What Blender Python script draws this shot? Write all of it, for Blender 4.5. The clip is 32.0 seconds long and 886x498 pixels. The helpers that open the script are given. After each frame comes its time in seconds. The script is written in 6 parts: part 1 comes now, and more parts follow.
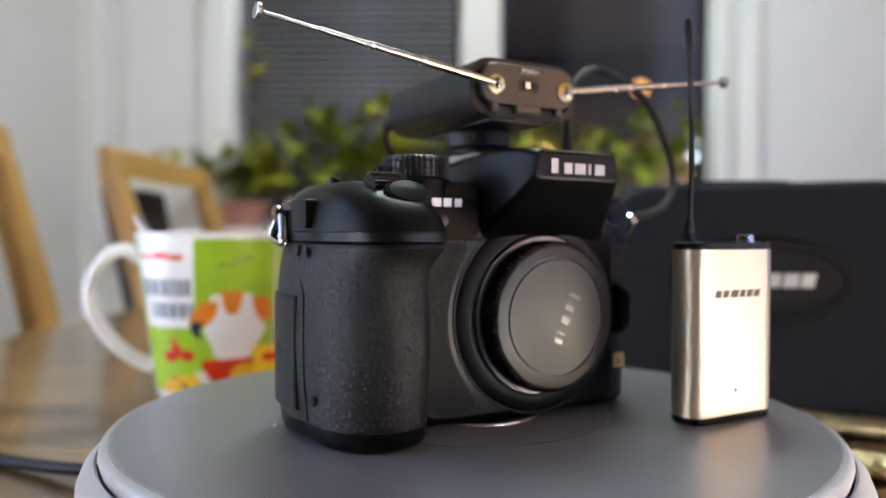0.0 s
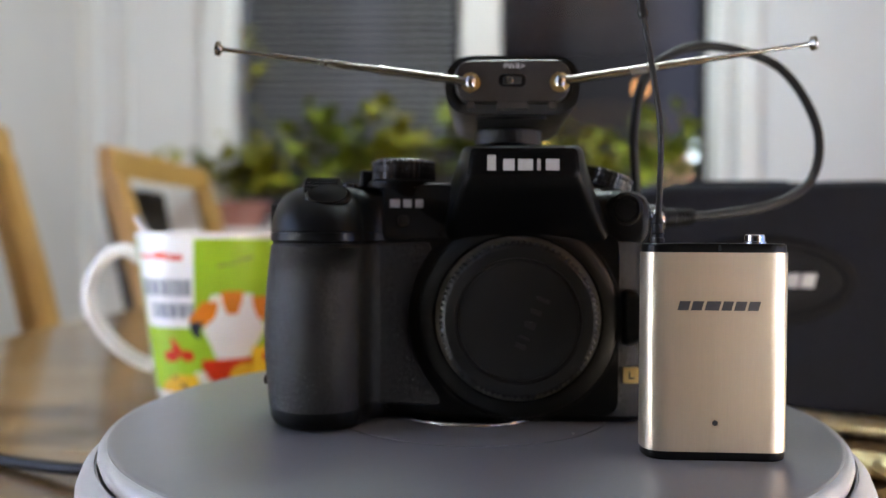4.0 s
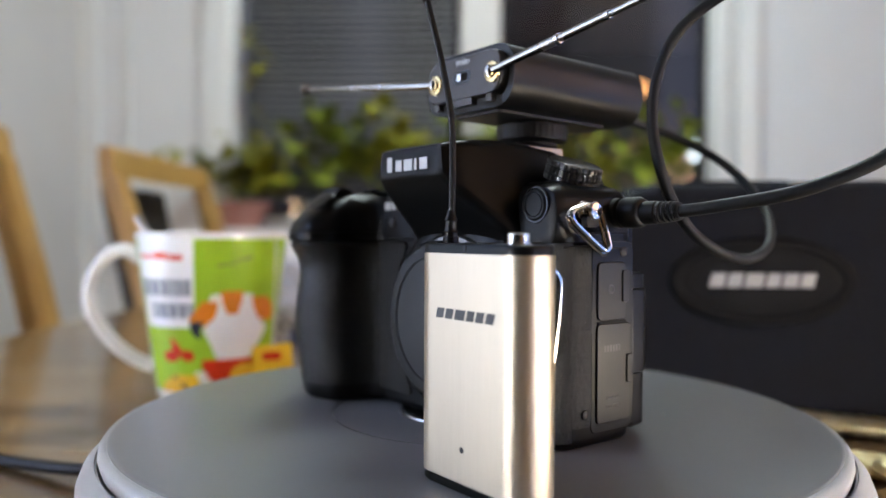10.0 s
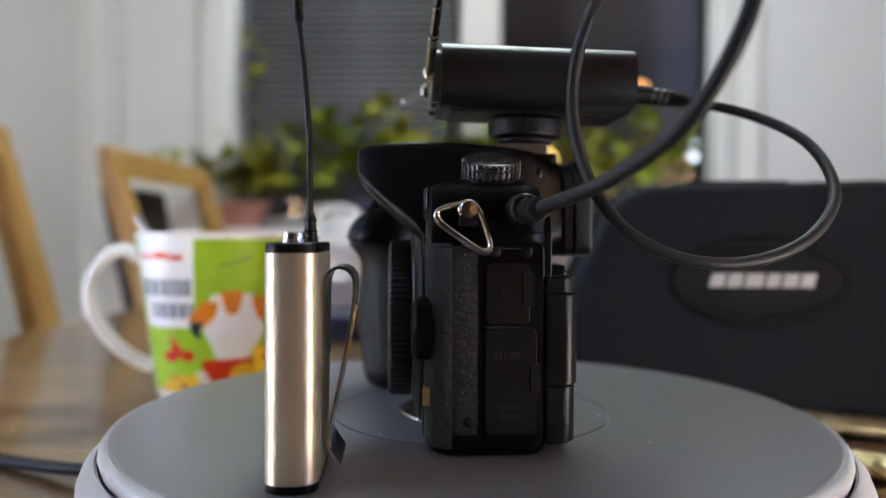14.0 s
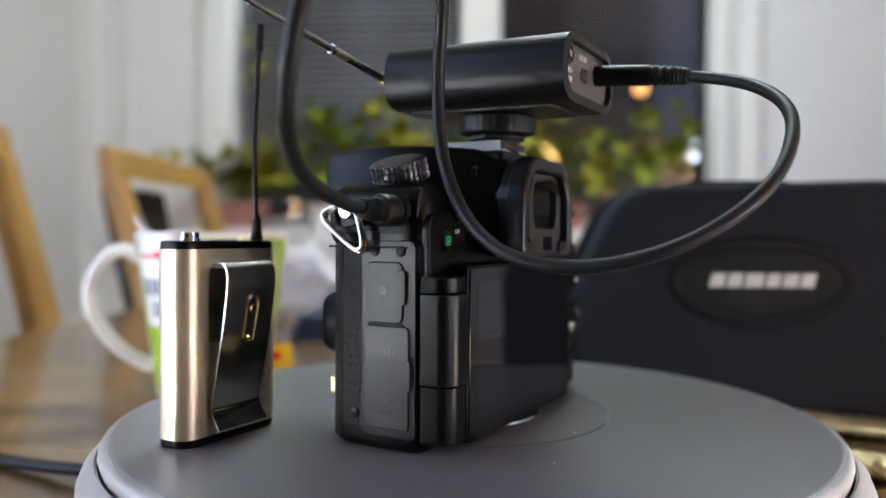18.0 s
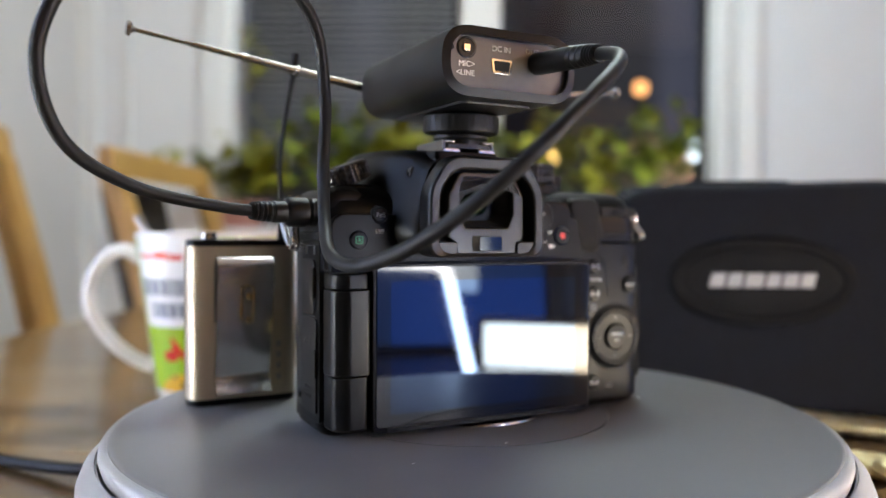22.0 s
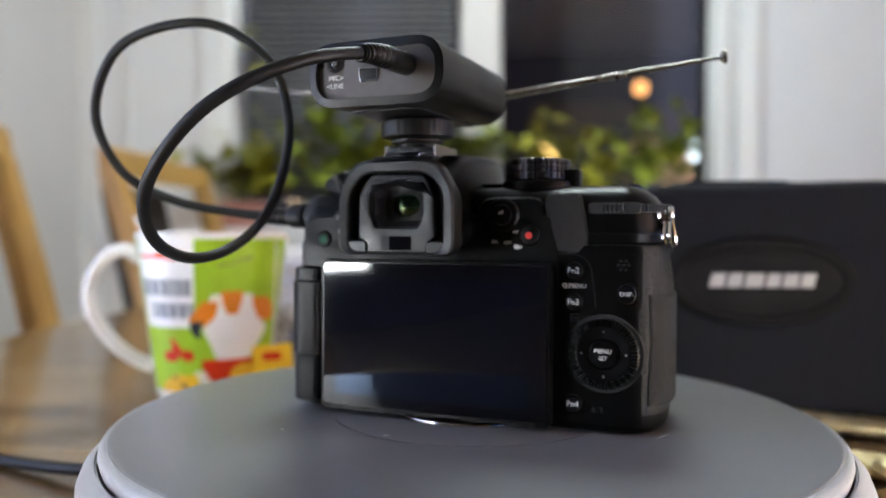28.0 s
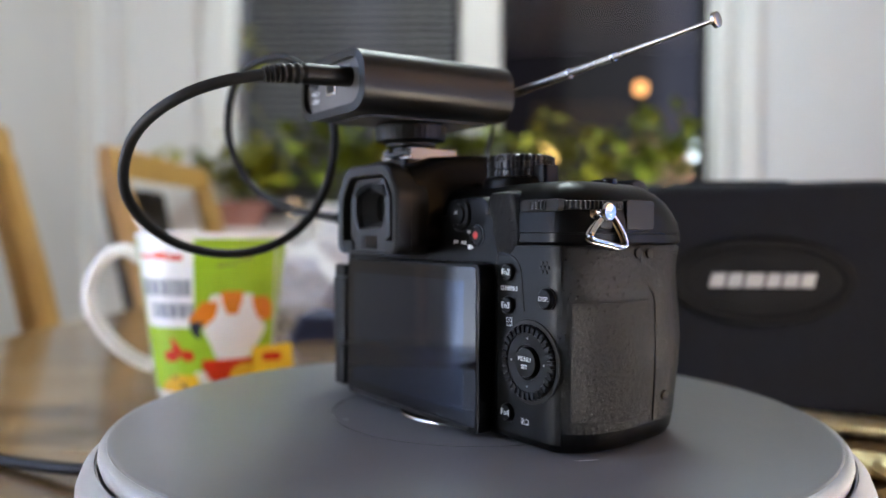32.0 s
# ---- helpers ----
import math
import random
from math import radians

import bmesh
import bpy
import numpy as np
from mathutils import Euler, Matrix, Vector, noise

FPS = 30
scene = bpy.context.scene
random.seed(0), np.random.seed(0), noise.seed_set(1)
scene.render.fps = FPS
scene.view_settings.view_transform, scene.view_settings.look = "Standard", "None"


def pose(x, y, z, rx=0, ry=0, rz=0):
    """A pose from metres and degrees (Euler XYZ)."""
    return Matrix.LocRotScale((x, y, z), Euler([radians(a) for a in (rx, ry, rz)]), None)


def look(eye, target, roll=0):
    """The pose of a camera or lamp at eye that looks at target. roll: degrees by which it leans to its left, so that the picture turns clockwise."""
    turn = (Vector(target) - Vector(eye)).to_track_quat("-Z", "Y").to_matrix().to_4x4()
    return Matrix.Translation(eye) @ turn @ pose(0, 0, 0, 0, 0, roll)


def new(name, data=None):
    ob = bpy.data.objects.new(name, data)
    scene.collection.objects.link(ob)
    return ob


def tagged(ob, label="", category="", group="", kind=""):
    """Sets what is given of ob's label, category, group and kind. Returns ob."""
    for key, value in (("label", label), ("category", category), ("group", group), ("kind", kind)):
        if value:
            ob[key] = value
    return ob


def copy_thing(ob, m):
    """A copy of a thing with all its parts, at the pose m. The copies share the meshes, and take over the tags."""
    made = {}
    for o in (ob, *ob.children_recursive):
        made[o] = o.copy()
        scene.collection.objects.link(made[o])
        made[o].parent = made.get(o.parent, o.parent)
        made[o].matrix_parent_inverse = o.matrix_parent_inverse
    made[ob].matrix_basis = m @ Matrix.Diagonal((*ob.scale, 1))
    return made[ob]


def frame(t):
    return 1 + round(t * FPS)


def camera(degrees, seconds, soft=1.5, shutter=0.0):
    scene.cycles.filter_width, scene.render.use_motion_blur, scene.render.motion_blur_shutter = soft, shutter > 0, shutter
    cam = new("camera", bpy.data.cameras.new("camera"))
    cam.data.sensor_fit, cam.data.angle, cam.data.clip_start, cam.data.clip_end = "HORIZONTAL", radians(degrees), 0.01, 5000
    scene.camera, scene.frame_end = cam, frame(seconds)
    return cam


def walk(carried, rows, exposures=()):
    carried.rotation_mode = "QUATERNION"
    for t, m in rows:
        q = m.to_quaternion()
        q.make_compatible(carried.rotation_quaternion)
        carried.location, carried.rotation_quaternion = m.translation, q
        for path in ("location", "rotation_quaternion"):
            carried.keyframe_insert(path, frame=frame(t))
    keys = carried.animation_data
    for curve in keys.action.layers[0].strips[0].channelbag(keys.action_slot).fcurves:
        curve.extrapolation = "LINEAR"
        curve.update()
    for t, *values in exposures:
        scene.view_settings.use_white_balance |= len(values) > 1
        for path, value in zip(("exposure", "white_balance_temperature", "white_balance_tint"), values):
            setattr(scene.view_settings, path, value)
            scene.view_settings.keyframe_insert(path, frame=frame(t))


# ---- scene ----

MM = 0.001
PLATE_Z = 0.79            # top of the turning plate above the room's floor
TABLE_Z = 0.75
START = 32.0              # turn of the things on the plate at the start, degrees

# ------------------------------------------------------------------ camera
cam = camera(60.14, 32.0, soft=1.3)
EYE = Vector((0.0, -0.270, PLATE_Z + 0.0616))
YAW, TILT = radians(2.07), radians(1.043)
AIM = EYE + Vector((-math.sin(YAW) * math.cos(TILT), math.cos(YAW) * math.cos(TILT), -math.sin(TILT)))
cam.data.dof.use_dof = True
cam.data.dof.focus_distance = 0.205
cam.data.dof.aperture_fstop = 7.6
STOPS = 0.34
walk(cam, [(0, look(EYE, AIM, 0.265)), (32, look(EYE, AIM, 0.265))], [(t, STOPS - d) for t, d in ((0, 0.04), (3, 0.06), (6, 0.0), (9, 0.14), (11.5, 0.22), (14.5, 0.22), (18, 0.10), (21, 0.0), (28, 0.0), (32, 0.04))])

# ------------------------------------------------------------------ world and lights
world = bpy.data.worlds.new("dusk")
scene.world = world
world.use_nodes = True
wn = world.node_tree
bg = wn.nodes["Background"]
sky = wn.nodes.new("ShaderNodeTexSky")
sky.sky_type = "NISHITA"
sky.sun_disc = False
sky.sun_elevation, sky.sun_rotation = radians(-2.0), radians(200)
wn.links.new(sky.outputs[0], bg.inputs[0])
bg.inputs[1].default_value = 0.12


def area_lamp(name, eye, target, w, h, watts, colour):
    data = bpy.data.lights.new(name, "AREA")
    data.shape, data.size, data.size_y, data.energy, data.color = "RECTANGLE", w, h, watts, colour
    ob = new(name, data)
    ob.matrix_world = look(eye, target)
    return ob


area_lamp("ceiling_light_glow", (0.15, 0.95, 2.36), (0.15, 1.0, 0), 0.5, 0.5, 24.5, (0.86, 1.0, 1.0))


# ------------------------------------------------------------------ materials
def nodes(name):
    m = bpy.data.materials.new(name)
    m.use_nodes = True
    t = m.node_tree
    return m, t, t.nodes["Principled BSDF"]


def link(t, a, b):
    t.links.new(a, b)


def mat(name, colour, rough=0.5, metal=0.0, grain=0.0, grain_scale=400.0, bump=0.0, bump_scale=2000.0, rough_var=0.0, coat=0.0, spec=0.5, stretch=None, voronoi=False, vary=0.0):
    """A procedural surface: base colour with grain at two scales, relief, gloss that varies."""
    m, t, b = nodes(name)
    b.inputs["Base Color"].default_value = (*colour, 1)
    b.inputs["Roughness"].default_value = rough
    b.inputs["Metallic"].default_value = metal
    b.inputs["Coat Weight"].default_value = coat
    b.inputs["Coat Roughness"].default_value = 0.08
    b.inputs["Specular IOR Level"].default_value = spec
    co = t.nodes.new("ShaderNodeTexCoord")
    mp = t.nodes.new("ShaderNodeMapping")
    if stretch:
        mp.inputs["Scale"].default_value = stretch
    link(t, co.outputs["Object"], mp.inputs["Vector"])
    if grain or rough_var:
        fine = t.nodes.new("ShaderNodeTexNoise")
        fine.inputs["Scale"].default_value = grain_scale
        fine.inputs["Detail"].default_value = 6
        coarse = t.nodes.new("ShaderNodeTexNoise")
        coarse.inputs["Scale"].default_value = grain_scale * 0.11
        coarse.inputs["Detail"].default_value = 1
        link(t, mp.outputs[0], fine.inputs["Vector"])
        link(t, mp.outputs[0], coarse.inputs["Vector"])
        mix = t.nodes.new("ShaderNodeMath")
        mix.operation = "ADD"
        link(t, fine.outputs["Fac"], mix.inputs[0])
        link(t, coarse.outputs["Fac"], mix.inputs[1])
        if grain:
            r = t.nodes.new("ShaderNodeMapRange")
            r.inputs["From Min"].default_value, r.inputs["From Max"].default_value = 0.6, 1.4
            r.inputs["To Min"].default_value, r.inputs["To Max"].default_value = 1 - grain, 1 + grain
            link(t, mix.outputs[0], r.inputs["Value"])
            out = r.outputs[0]
            if vary:
                info = t.nodes.new("ShaderNodeObjectInfo")
                v = t.nodes.new("ShaderNodeMapRange")
                v.inputs["To Min"].default_value, v.inputs["To Max"].default_value = 1 - vary, 1 + vary
                link(t, info.outputs["Random"], v.inputs["Value"])
                mul = t.nodes.new("ShaderNodeMath")
                mul.operation = "MULTIPLY"
                link(t, out, mul.inputs[0])
                link(t, v.outputs[0], mul.inputs[1])
                out = mul.outputs[0]
            sc = t.nodes.new("ShaderNodeVectorMath")
            sc.operation = "SCALE"
            sc.inputs[0].default_value = colour
            link(t, out, sc.inputs["Scale"])
            link(t, sc.outputs[0], b.inputs["Base Color"])
        if rough_var:
            r2 = t.nodes.new("ShaderNodeMapRange")
            r2.inputs["From Min"].default_value, r2.inputs["From Max"].default_value = 0.6, 1.4
            r2.inputs["To Min"].default_value, r2.inputs["To Max"].default_value = max(0.02, rough - rough_var), rough + rough_var
            r2.inputs["From Min"].default_value, r2.inputs["From Max"].default_value = 0.3, 0.7
            link(t, coarse.outputs["Fac"], r2.inputs["Value"])
            link(t, r2.outputs[0], b.inputs["Roughness"])
    if bump:
        bp = t.nodes.new("ShaderNodeBump")
        bp.inputs["Strength"].default_value = bump
        bp.inputs["Distance"].default_value = 0.00022 if voronoi else 0.001
        if voronoi:
            tex = t.nodes.new("ShaderNodeTexVoronoi")
            tex.feature = "SMOOTH_F1"
            tex.inputs["Smoothness"].default_value = 0.2
            tex.inputs["Scale"].default_value = bump_scale
            wob = t.nodes.new("ShaderNodeTexNoise")
            wob.inputs["Scale"].default_value = bump_scale * 0.7
            wm = t.nodes.new("ShaderNodeVectorMath")
            wm.operation = "MULTIPLY_ADD"
            wm.inputs[1].default_value = (0.0016,) * 3
            link(t, wob.outputs["Color"], wm.inputs[0])
            link(t, mp.outputs[0], wm.inputs[2])
            link(t, wm.outputs[0], tex.inputs["Vector"])
            bp.invert = True
            link(t, tex.outputs["Distance"], bp.inputs["Height"])
            gloss = t.nodes.new("ShaderNodeMapRange")
            gloss.inputs["From Min"].default_value, gloss.inputs["From Max"].default_value = 0.1, 0.7
            gloss.inputs["To Min"].default_value, gloss.inputs["To Max"].default_value = rough - 0.05, rough + 0.10
            link(t, tex.outputs["Distance"], gloss.inputs["Value"])
            link(t, gloss.outputs[0], b.inputs["Roughness"])
        else:
            tex = t.nodes.new("ShaderNodeTexNoise")
            tex.inputs["Scale"].default_value = bump_scale
            tex.inputs["Detail"].default_value = 4
            link(t, mp.outputs[0], tex.inputs["Vector"])
            link(t, tex.outputs["Fac"], bp.inputs["Height"])
        link(t, bp.outputs[0], b.inputs["Normal"])
    return m


def glow(name, colour, strength):
    m, t, b = nodes(name)
    b.inputs["Base Color"].default_value = (*colour, 1)
    b.inputs["Emission Color"].default_value = (*colour, 1)
    b.inputs["Emission Strength"].default_value = strength
    return m


def glass(name, rough=0.0, tint=(1, 1, 1)):
    m, t, b = nodes(name)
    b.inputs["Base Color"].default_value = (*tint, 1)
    b.inputs["Transmission Weight"].default_value = 1.0
    b.inputs["Roughness"].default_value = rough
    b.inputs["IOR"].default_value = 1.45
    return m


def wood(name, light, dark, scale=6.0, stretch=(6, 6, 1), rough=0.38):
    m, t, b = nodes(name)
    co = t.nodes.new("ShaderNodeTexCoord")
    mp = t.nodes.new("ShaderNodeMapping")
    mp.inputs["Scale"].default_value = stretch
    link(t, co.outputs["Object"], mp.inputs["Vector"])
    nz = t.nodes.new("ShaderNodeTexNoise")
    nz.inputs["Scale"].default_value = scale
    nz.inputs["Detail"].default_value = 8
    nz.inputs["Distortion"].default_value = 1.4
    link(t, mp.outputs[0], nz.inputs["Vector"])
    ramp = t.nodes.new("ShaderNodeValToRGB")
    ramp.color_ramp.elements[0].position, ramp.color_ramp.elements[1].position = 0.3, 0.7
    ramp.color_ramp.elements[0].color = (*dark, 1)
    ramp.color_ramp.elements[1].color = (*light, 1)
    link(t, nz.outputs["Fac"], ramp.inputs[0])
    link(t, ramp.outputs[0], b.inputs["Base Color"])
    b.inputs["Roughness"].default_value = rough
    bp = t.nodes.new("ShaderNodeBump")
    bp.inputs["Strength"].default_value = 0.15
    link(t, nz.outputs["Fac"], bp.inputs["Height"])
    link(t, bp.outputs[0], b.inputs["Normal"])
    return m


LEATHER = mat("black_grip_rubber", (0.0030, 0.0027, 0.0023), 0.31, spec=0.28, bump=0.8, bump_scale=620, voronoi=True, grain=0.25, grain_scale=300)
PLASTIC = mat("black_satin_shell", (0.0016, 0.0016, 0.0017), 0.34, spec=0.13, grain=0.2, grain_scale=250, rough_var=0.05, bump=0.03, bump_scale=4000)
DIAL = mat("black_knurled_dial", (0.007, 0.007, 0.0072), 0.32, spec=0.55, grain=0.15, rough_var=0.05)
GLOSSY = mat("black_gloss_plastic", (0.005, 0.005, 0.0054), 0.24, spec=0.36, grain=0.15, rough_var=0.05)
COLLAR = mat("black_semigloss_collar", (0.003, 0.003, 0.0031), 0.48, spec=0.22, grain=0.15, rough_var=0.04)
MATTE = mat("black_matte_rubber", (0.0036, 0.0034, 0.0032), 0.43, spec=0.22, grain=0.25, rough_var=0.06)
EYERUBBER = mat("grey_black_eyecup_rubber", (0.004, 0.004, 0.0041), 0.38, spec=0.36, grain=0.2, rough_var=0.05)
CUPFRAME = mat("dark_grey_moulded_frame", (0.009, 0.009, 0.0092), 0.36, spec=0.42, grain=0.2, rough_var=0.05)
DARK = mat("deep_black_recess", (0.006, 0.006, 0.006), 0.8, grain=0.2)
SCREEN = mat("black_screen_glass", (0.003, 0.003, 0.005), 0.03, spec=0.54, coat=0.04)
SCREEN.node_tree.nodes["Principled BSDF"].inputs["Specular Tint"].default_value = (0.44, 0.64, 1.0, 1)
BEZEL = mat("black_screen_border", (0.003, 0.003, 0.004), 0.05, spec=0.3)
CAPPLASTIC = mat("black_cap_plastic", (0.0035, 0.0035, 0.0035), 0.42, spec=0.30, grain=0.2, rough_var=0.05)
CHROME = mat("polished_steel", (0.55, 0.53, 0.50), 0.18, 1.0, grain=0.06, grain_scale=900, rough_var=0.06)
NICKEL = mat("nickel_antenna", (0.33, 0.31, 0.275), 0.24, 1.0, grain=0.08, grain_scale=700, rough_var=0.08)
BRASS = mat("brass_rivet", (0.62, 0.47, 0.22), 0.25, 1.0, grain=0.1, rough_var=0.08)
SHOE = mat("brushed_hot_shoe_steel", (0.20, 0.19, 0.175), 0.34, 1.0, grain=0.08, grain_scale=900, rough_var=0.06)
ALU = mat("brushed_champagne_aluminium", (0.50, 0.425, 0.315), 0.42, 0.82, grain=0.04, grain_scale=3000, stretch=(1, 1, 0.04))
_t = ALU.node_tree
_b = _t.nodes["Principled BSDF"]
_tan = _t.nodes.new("ShaderNodeTangent")
_tan.direction_type, _tan.axis = "RADIAL", "Z"
_b.inputs["Anisotropic"].default_value = 0.5
_b.inputs["Anisotropic Rotation"].default_value = 0.25
_t.links.new(_tan.outputs[0], _b.inputs["Tangent"])
RXPLATE = mat("bronze_grey_end_plate", (0.055, 0.049, 0.044), 0.34, 0.6, spec=0.3, grain=0.1, rough_var=0.04)
RXREAR = mat("grey_rear_plate", (0.115, 0.107, 0.10), 0.4, 0.5, spec=0.3, grain=0.1, rough_var=0.04)
RXSHELL = mat("black_anodised_shell", (0.0034, 0.0033, 0.0033), 0.38, spec=0.27, grain=0.15, rough_var=0.05)
CORD = mat("black_cable_rubber", (0.006, 0.006, 0.0062), 0.52, spec=0.26, grain=0.2, rough_var=0.06)
INK_W = mat("white_print", (0.78, 0.78, 0.76), 0.5, grain=0.04)
INK_S = mat("silver_badge", (0.42, 0.415, 0.405), 0.45, 0.3, grain=0.04)
INK_G = mat("grey_print", (0.28, 0.28, 0.28), 0.5, grain=0.05)
INK_K = mat("black_print", (0.012, 0.012, 0.014), 0.5, grain=0.1)
RED = mat("red_dot", (0.62, 0.03, 0.02), 0.35, grain=0.08)
GREEN = mat("green_print", (0.03, 0.32, 0.14), 0.45, grain=0.08)
GOLD = mat("gold_badge", (0.72, 0.50, 0.20), 0.3, 0.8, grain=0.08)
PLATE = mat("dark_grey_lacquered_plate", (0.142, 0.142, 0.144), 0.30, spec=0.6, grain=0.05, grain_scale=60)
BASEPLASTIC = mat("silver_plastic_turntable", (0.31, 0.31, 0.32), 0.36, 0.1, bump=0.06, bump_scale=2500, grain=0.04, grain_scale=90, rough_var=0.06)
CERAMIC = mat("white_glazed_ceramic", (0.92, 0.91, 0.88), 0.12, grain=0.02, grain_scale=40, coat=0.3)
TEA = mat("brown_tea", (0.10, 0.035, 0.012), 0.05, grain=0.2)
P_GREEN = mat("lime_green_glaze", (0.36, 0.58, 0.03), 0.18, grain=0.12, grain_scale=70)
P_WHITE = mat("white_glaze", (0.90, 0.90, 0.89), 0.18, grain=0.02, grain_scale=70)
P_RED = mat("red_glaze", (0.68, 0.045, 0.012), 0.18, grain=0.12, grain_scale=90)
P_ORANGE = mat("orange_glaze", (0.78, 0.24, 0.02), 0.18, grain=0.15, grain_scale=90)
P_YELLOW = mat("yellow_glaze", (0.80, 0.47, 0.03), 0.18, grain=0.15, grain_scale=90)
P_DARK = mat("dark_blue_glaze", (0.03, 0.035, 0.05), 0.2, grain=0.2)
P_GREY = mat("grey_blue_glaze", (0.24, 0.26, 0.30), 0.2, grain=0.12)
TAG = mat("yellow_card", (0.86, 0.55, 0.01), 0.6, grain=0.05, grain_scale=120)
STRING = mat("cotton_string", (0.65, 0.62, 0.55), 0.9, grain=0.1)
BAGCLOTH = mat("black_woven_nylon", (0.0092, 0.0106, 0.0150), 0.75, spec=0.12, bump=0.6, bump_scale=1800, grain=0.35, grain_scale=600, rough_var=0.08)
BAGRUBBER = mat("black_moulded_rubber", (0.0038, 0.0042, 0.0052), 0.5, spec=0.08, bump=0.15, bump_scale=1500, grain=0.2, rough_var=0.06)
BAGLOGO = mat("grey_moulded_badge", (0.36, 0.36, 0.37), 0.5, grain=0.15, grain_scale=500)
GILT = mat("gold_metal_thread", (0.58, 0.49, 0.28), 0.3, 1.0, bump=0.3, bump_scale=2500, grain=0.3, grain_scale=1500)
OAK = wood("light_oak", (0.50, 0.295, 0.085), (0.36, 0.195, 0.05))
BLACKSEAT = mat("black_leatherette", (0.014, 0.014, 0.015), 0.45, bump=0.3, bump_scale=900, grain=0.2)
WALL = mat("cool_white_wall_paint", (0.76, 0.76, 0.77), 0.85, bump=0.12, bump_scale=350, grain=0.03, grain_scale=9)
SIDEWALL = mat("warm_grey_paint", (0.66, 0.63, 0.605), 0.85, bump=0.12, bump_scale=350, grain=0.03, grain_scale=9)
# Near-black colour stands in for the lack of light behind the camera.
DIMWALL = mat("dim_room_wall", (0.035, 0.033, 0.032), 0.85, bump=0.12, bump_scale=350, grain=0.08, grain_scale=9)
TRIMPAINT = mat("white_gloss_paint", (0.80, 0.80, 0.79), 0.35, bump=0.05, bump_scale=300, grain=0.03, grain_scale=14)
CEILPAINT = mat("white_ceiling_paint", (0.78, 0.78, 0.76), 0.9, bump=0.1, bump_scale=300, grain=0.03, grain_scale=8)
FLOORWOOD = wood("brown_floor_boards", (0.22, 0.12, 0.06), (0.13, 0.065, 0.03), 4.0, (8, 1, 1))
SLAT = mat("grey_blind_slat", (0.24, 0.235, 0.235), 0.5, grain=0.06, grain_scale=40, vary=0.15)
PANE = glass("window_glass")
TERRA = mat("pink_terracotta", (0.40, 0.18, 0.14), 0.75, bump=0.2, bump_scale=300, grain=0.15, grain_scale=60)
WHITEPOT = mat("white_glazed_pot", (0.74, 0.72, 0.68), 0.25, grain=0.05, grain_scale=40)
SOIL = mat("dark_soil", (0.03, 0.02, 0.014), 0.95, bump=0.8, bump_scale=250, grain=0.4)
LEAF = mat("yellow_green_leaf", (0.31, 0.30, 0.022), 0.45, grain=0.35, grain_scale=25, vary=0.25)
LEAF_D = mat("mid_green_leaf", (0.20, 0.24, 0.02), 0.45, grain=0.35, grain_scale=25, vary=0.25)
STEM = mat("green_stem", (0.08, 0.09, 0.025), 0.6, grain=0.3)
FILMBAG = mat("milky_plastic_film", (0.62, 0.61, 0.60), 0.25, bump=0.5, bump_scale=60, grain=0.15, grain_scale=25)
NAVY = mat("navy_cloth", (0.018, 0.024, 0.055), 0.8, bump=0.4, bump_scale=700, grain=0.25)


def table_cover():
    m, t, b = nodes("brown_marbled_table_cover")
    co = t.nodes.new("ShaderNodeTexCoord")
    nz = t.nodes.new("ShaderNodeTexNoise")
    nz.inputs["Scale"].default_value = 9
    nz.inputs["Detail"].default_value = 9
    nz.inputs["Distortion"].default_value = 1.1
    streak = t.nodes.new("ShaderNodeMapping")
    streak.inputs["Rotation"].default_value = (0, 0, radians(-32))
    streak.inputs["Scale"].default_value = (0.55, 1.9, 1)
    link(t, co.outputs["Object"], streak.inputs["Vector"])
    link(t, streak.outputs[0], nz.inputs["Vector"])
    ramp = t.nodes.new("ShaderNodeValToRGB")
    e = ramp.color_ramp.elements
    e[0].position, e[0].color = 0.36, (0.060, 0.033, 0.014, 1)
    e[1].position, e[1].color = 0.66, (0.24, 0.145, 0.062, 1)
    link(t, nz.outputs["Fac"], ramp.inputs[0])
    link(t, ramp.outputs[0], b.inputs["Base Color"])
    wave = t.nodes.new("ShaderNodeTexNoise")
    wave.inputs["Scale"].default_value = 14
    wave.inputs["Detail"].default_value = 2
    fold = t.nodes.new("ShaderNodeMapping")
    fold.inputs["Rotation"].default_value = (0, 0, radians(28))
    fold.inputs["Scale"].default_value = (0.5, 2.4, 1)
    link(t, co.outputs["Object"], fold.inputs["Vector"])
    link(t, fold.outputs[0], wave.inputs["Vector"])
    bp = t.nodes.new("ShaderNodeBump")
    bp.inputs["Strength"].default_value = 0.42
    bp.inputs["Distance"].default_value = 0.004
    link(t, wave.outputs["Fac"], bp.inputs["Height"])
    link(t, bp.outputs[0], b.inputs["Normal"])
    b.inputs["Roughness"].default_value = 0.2
    b.inputs["Coat Weight"].default_value = 0.3
    b.inputs["Coat Roughness"].default_value = 0.06
    return m


TABLETOP = table_cover()


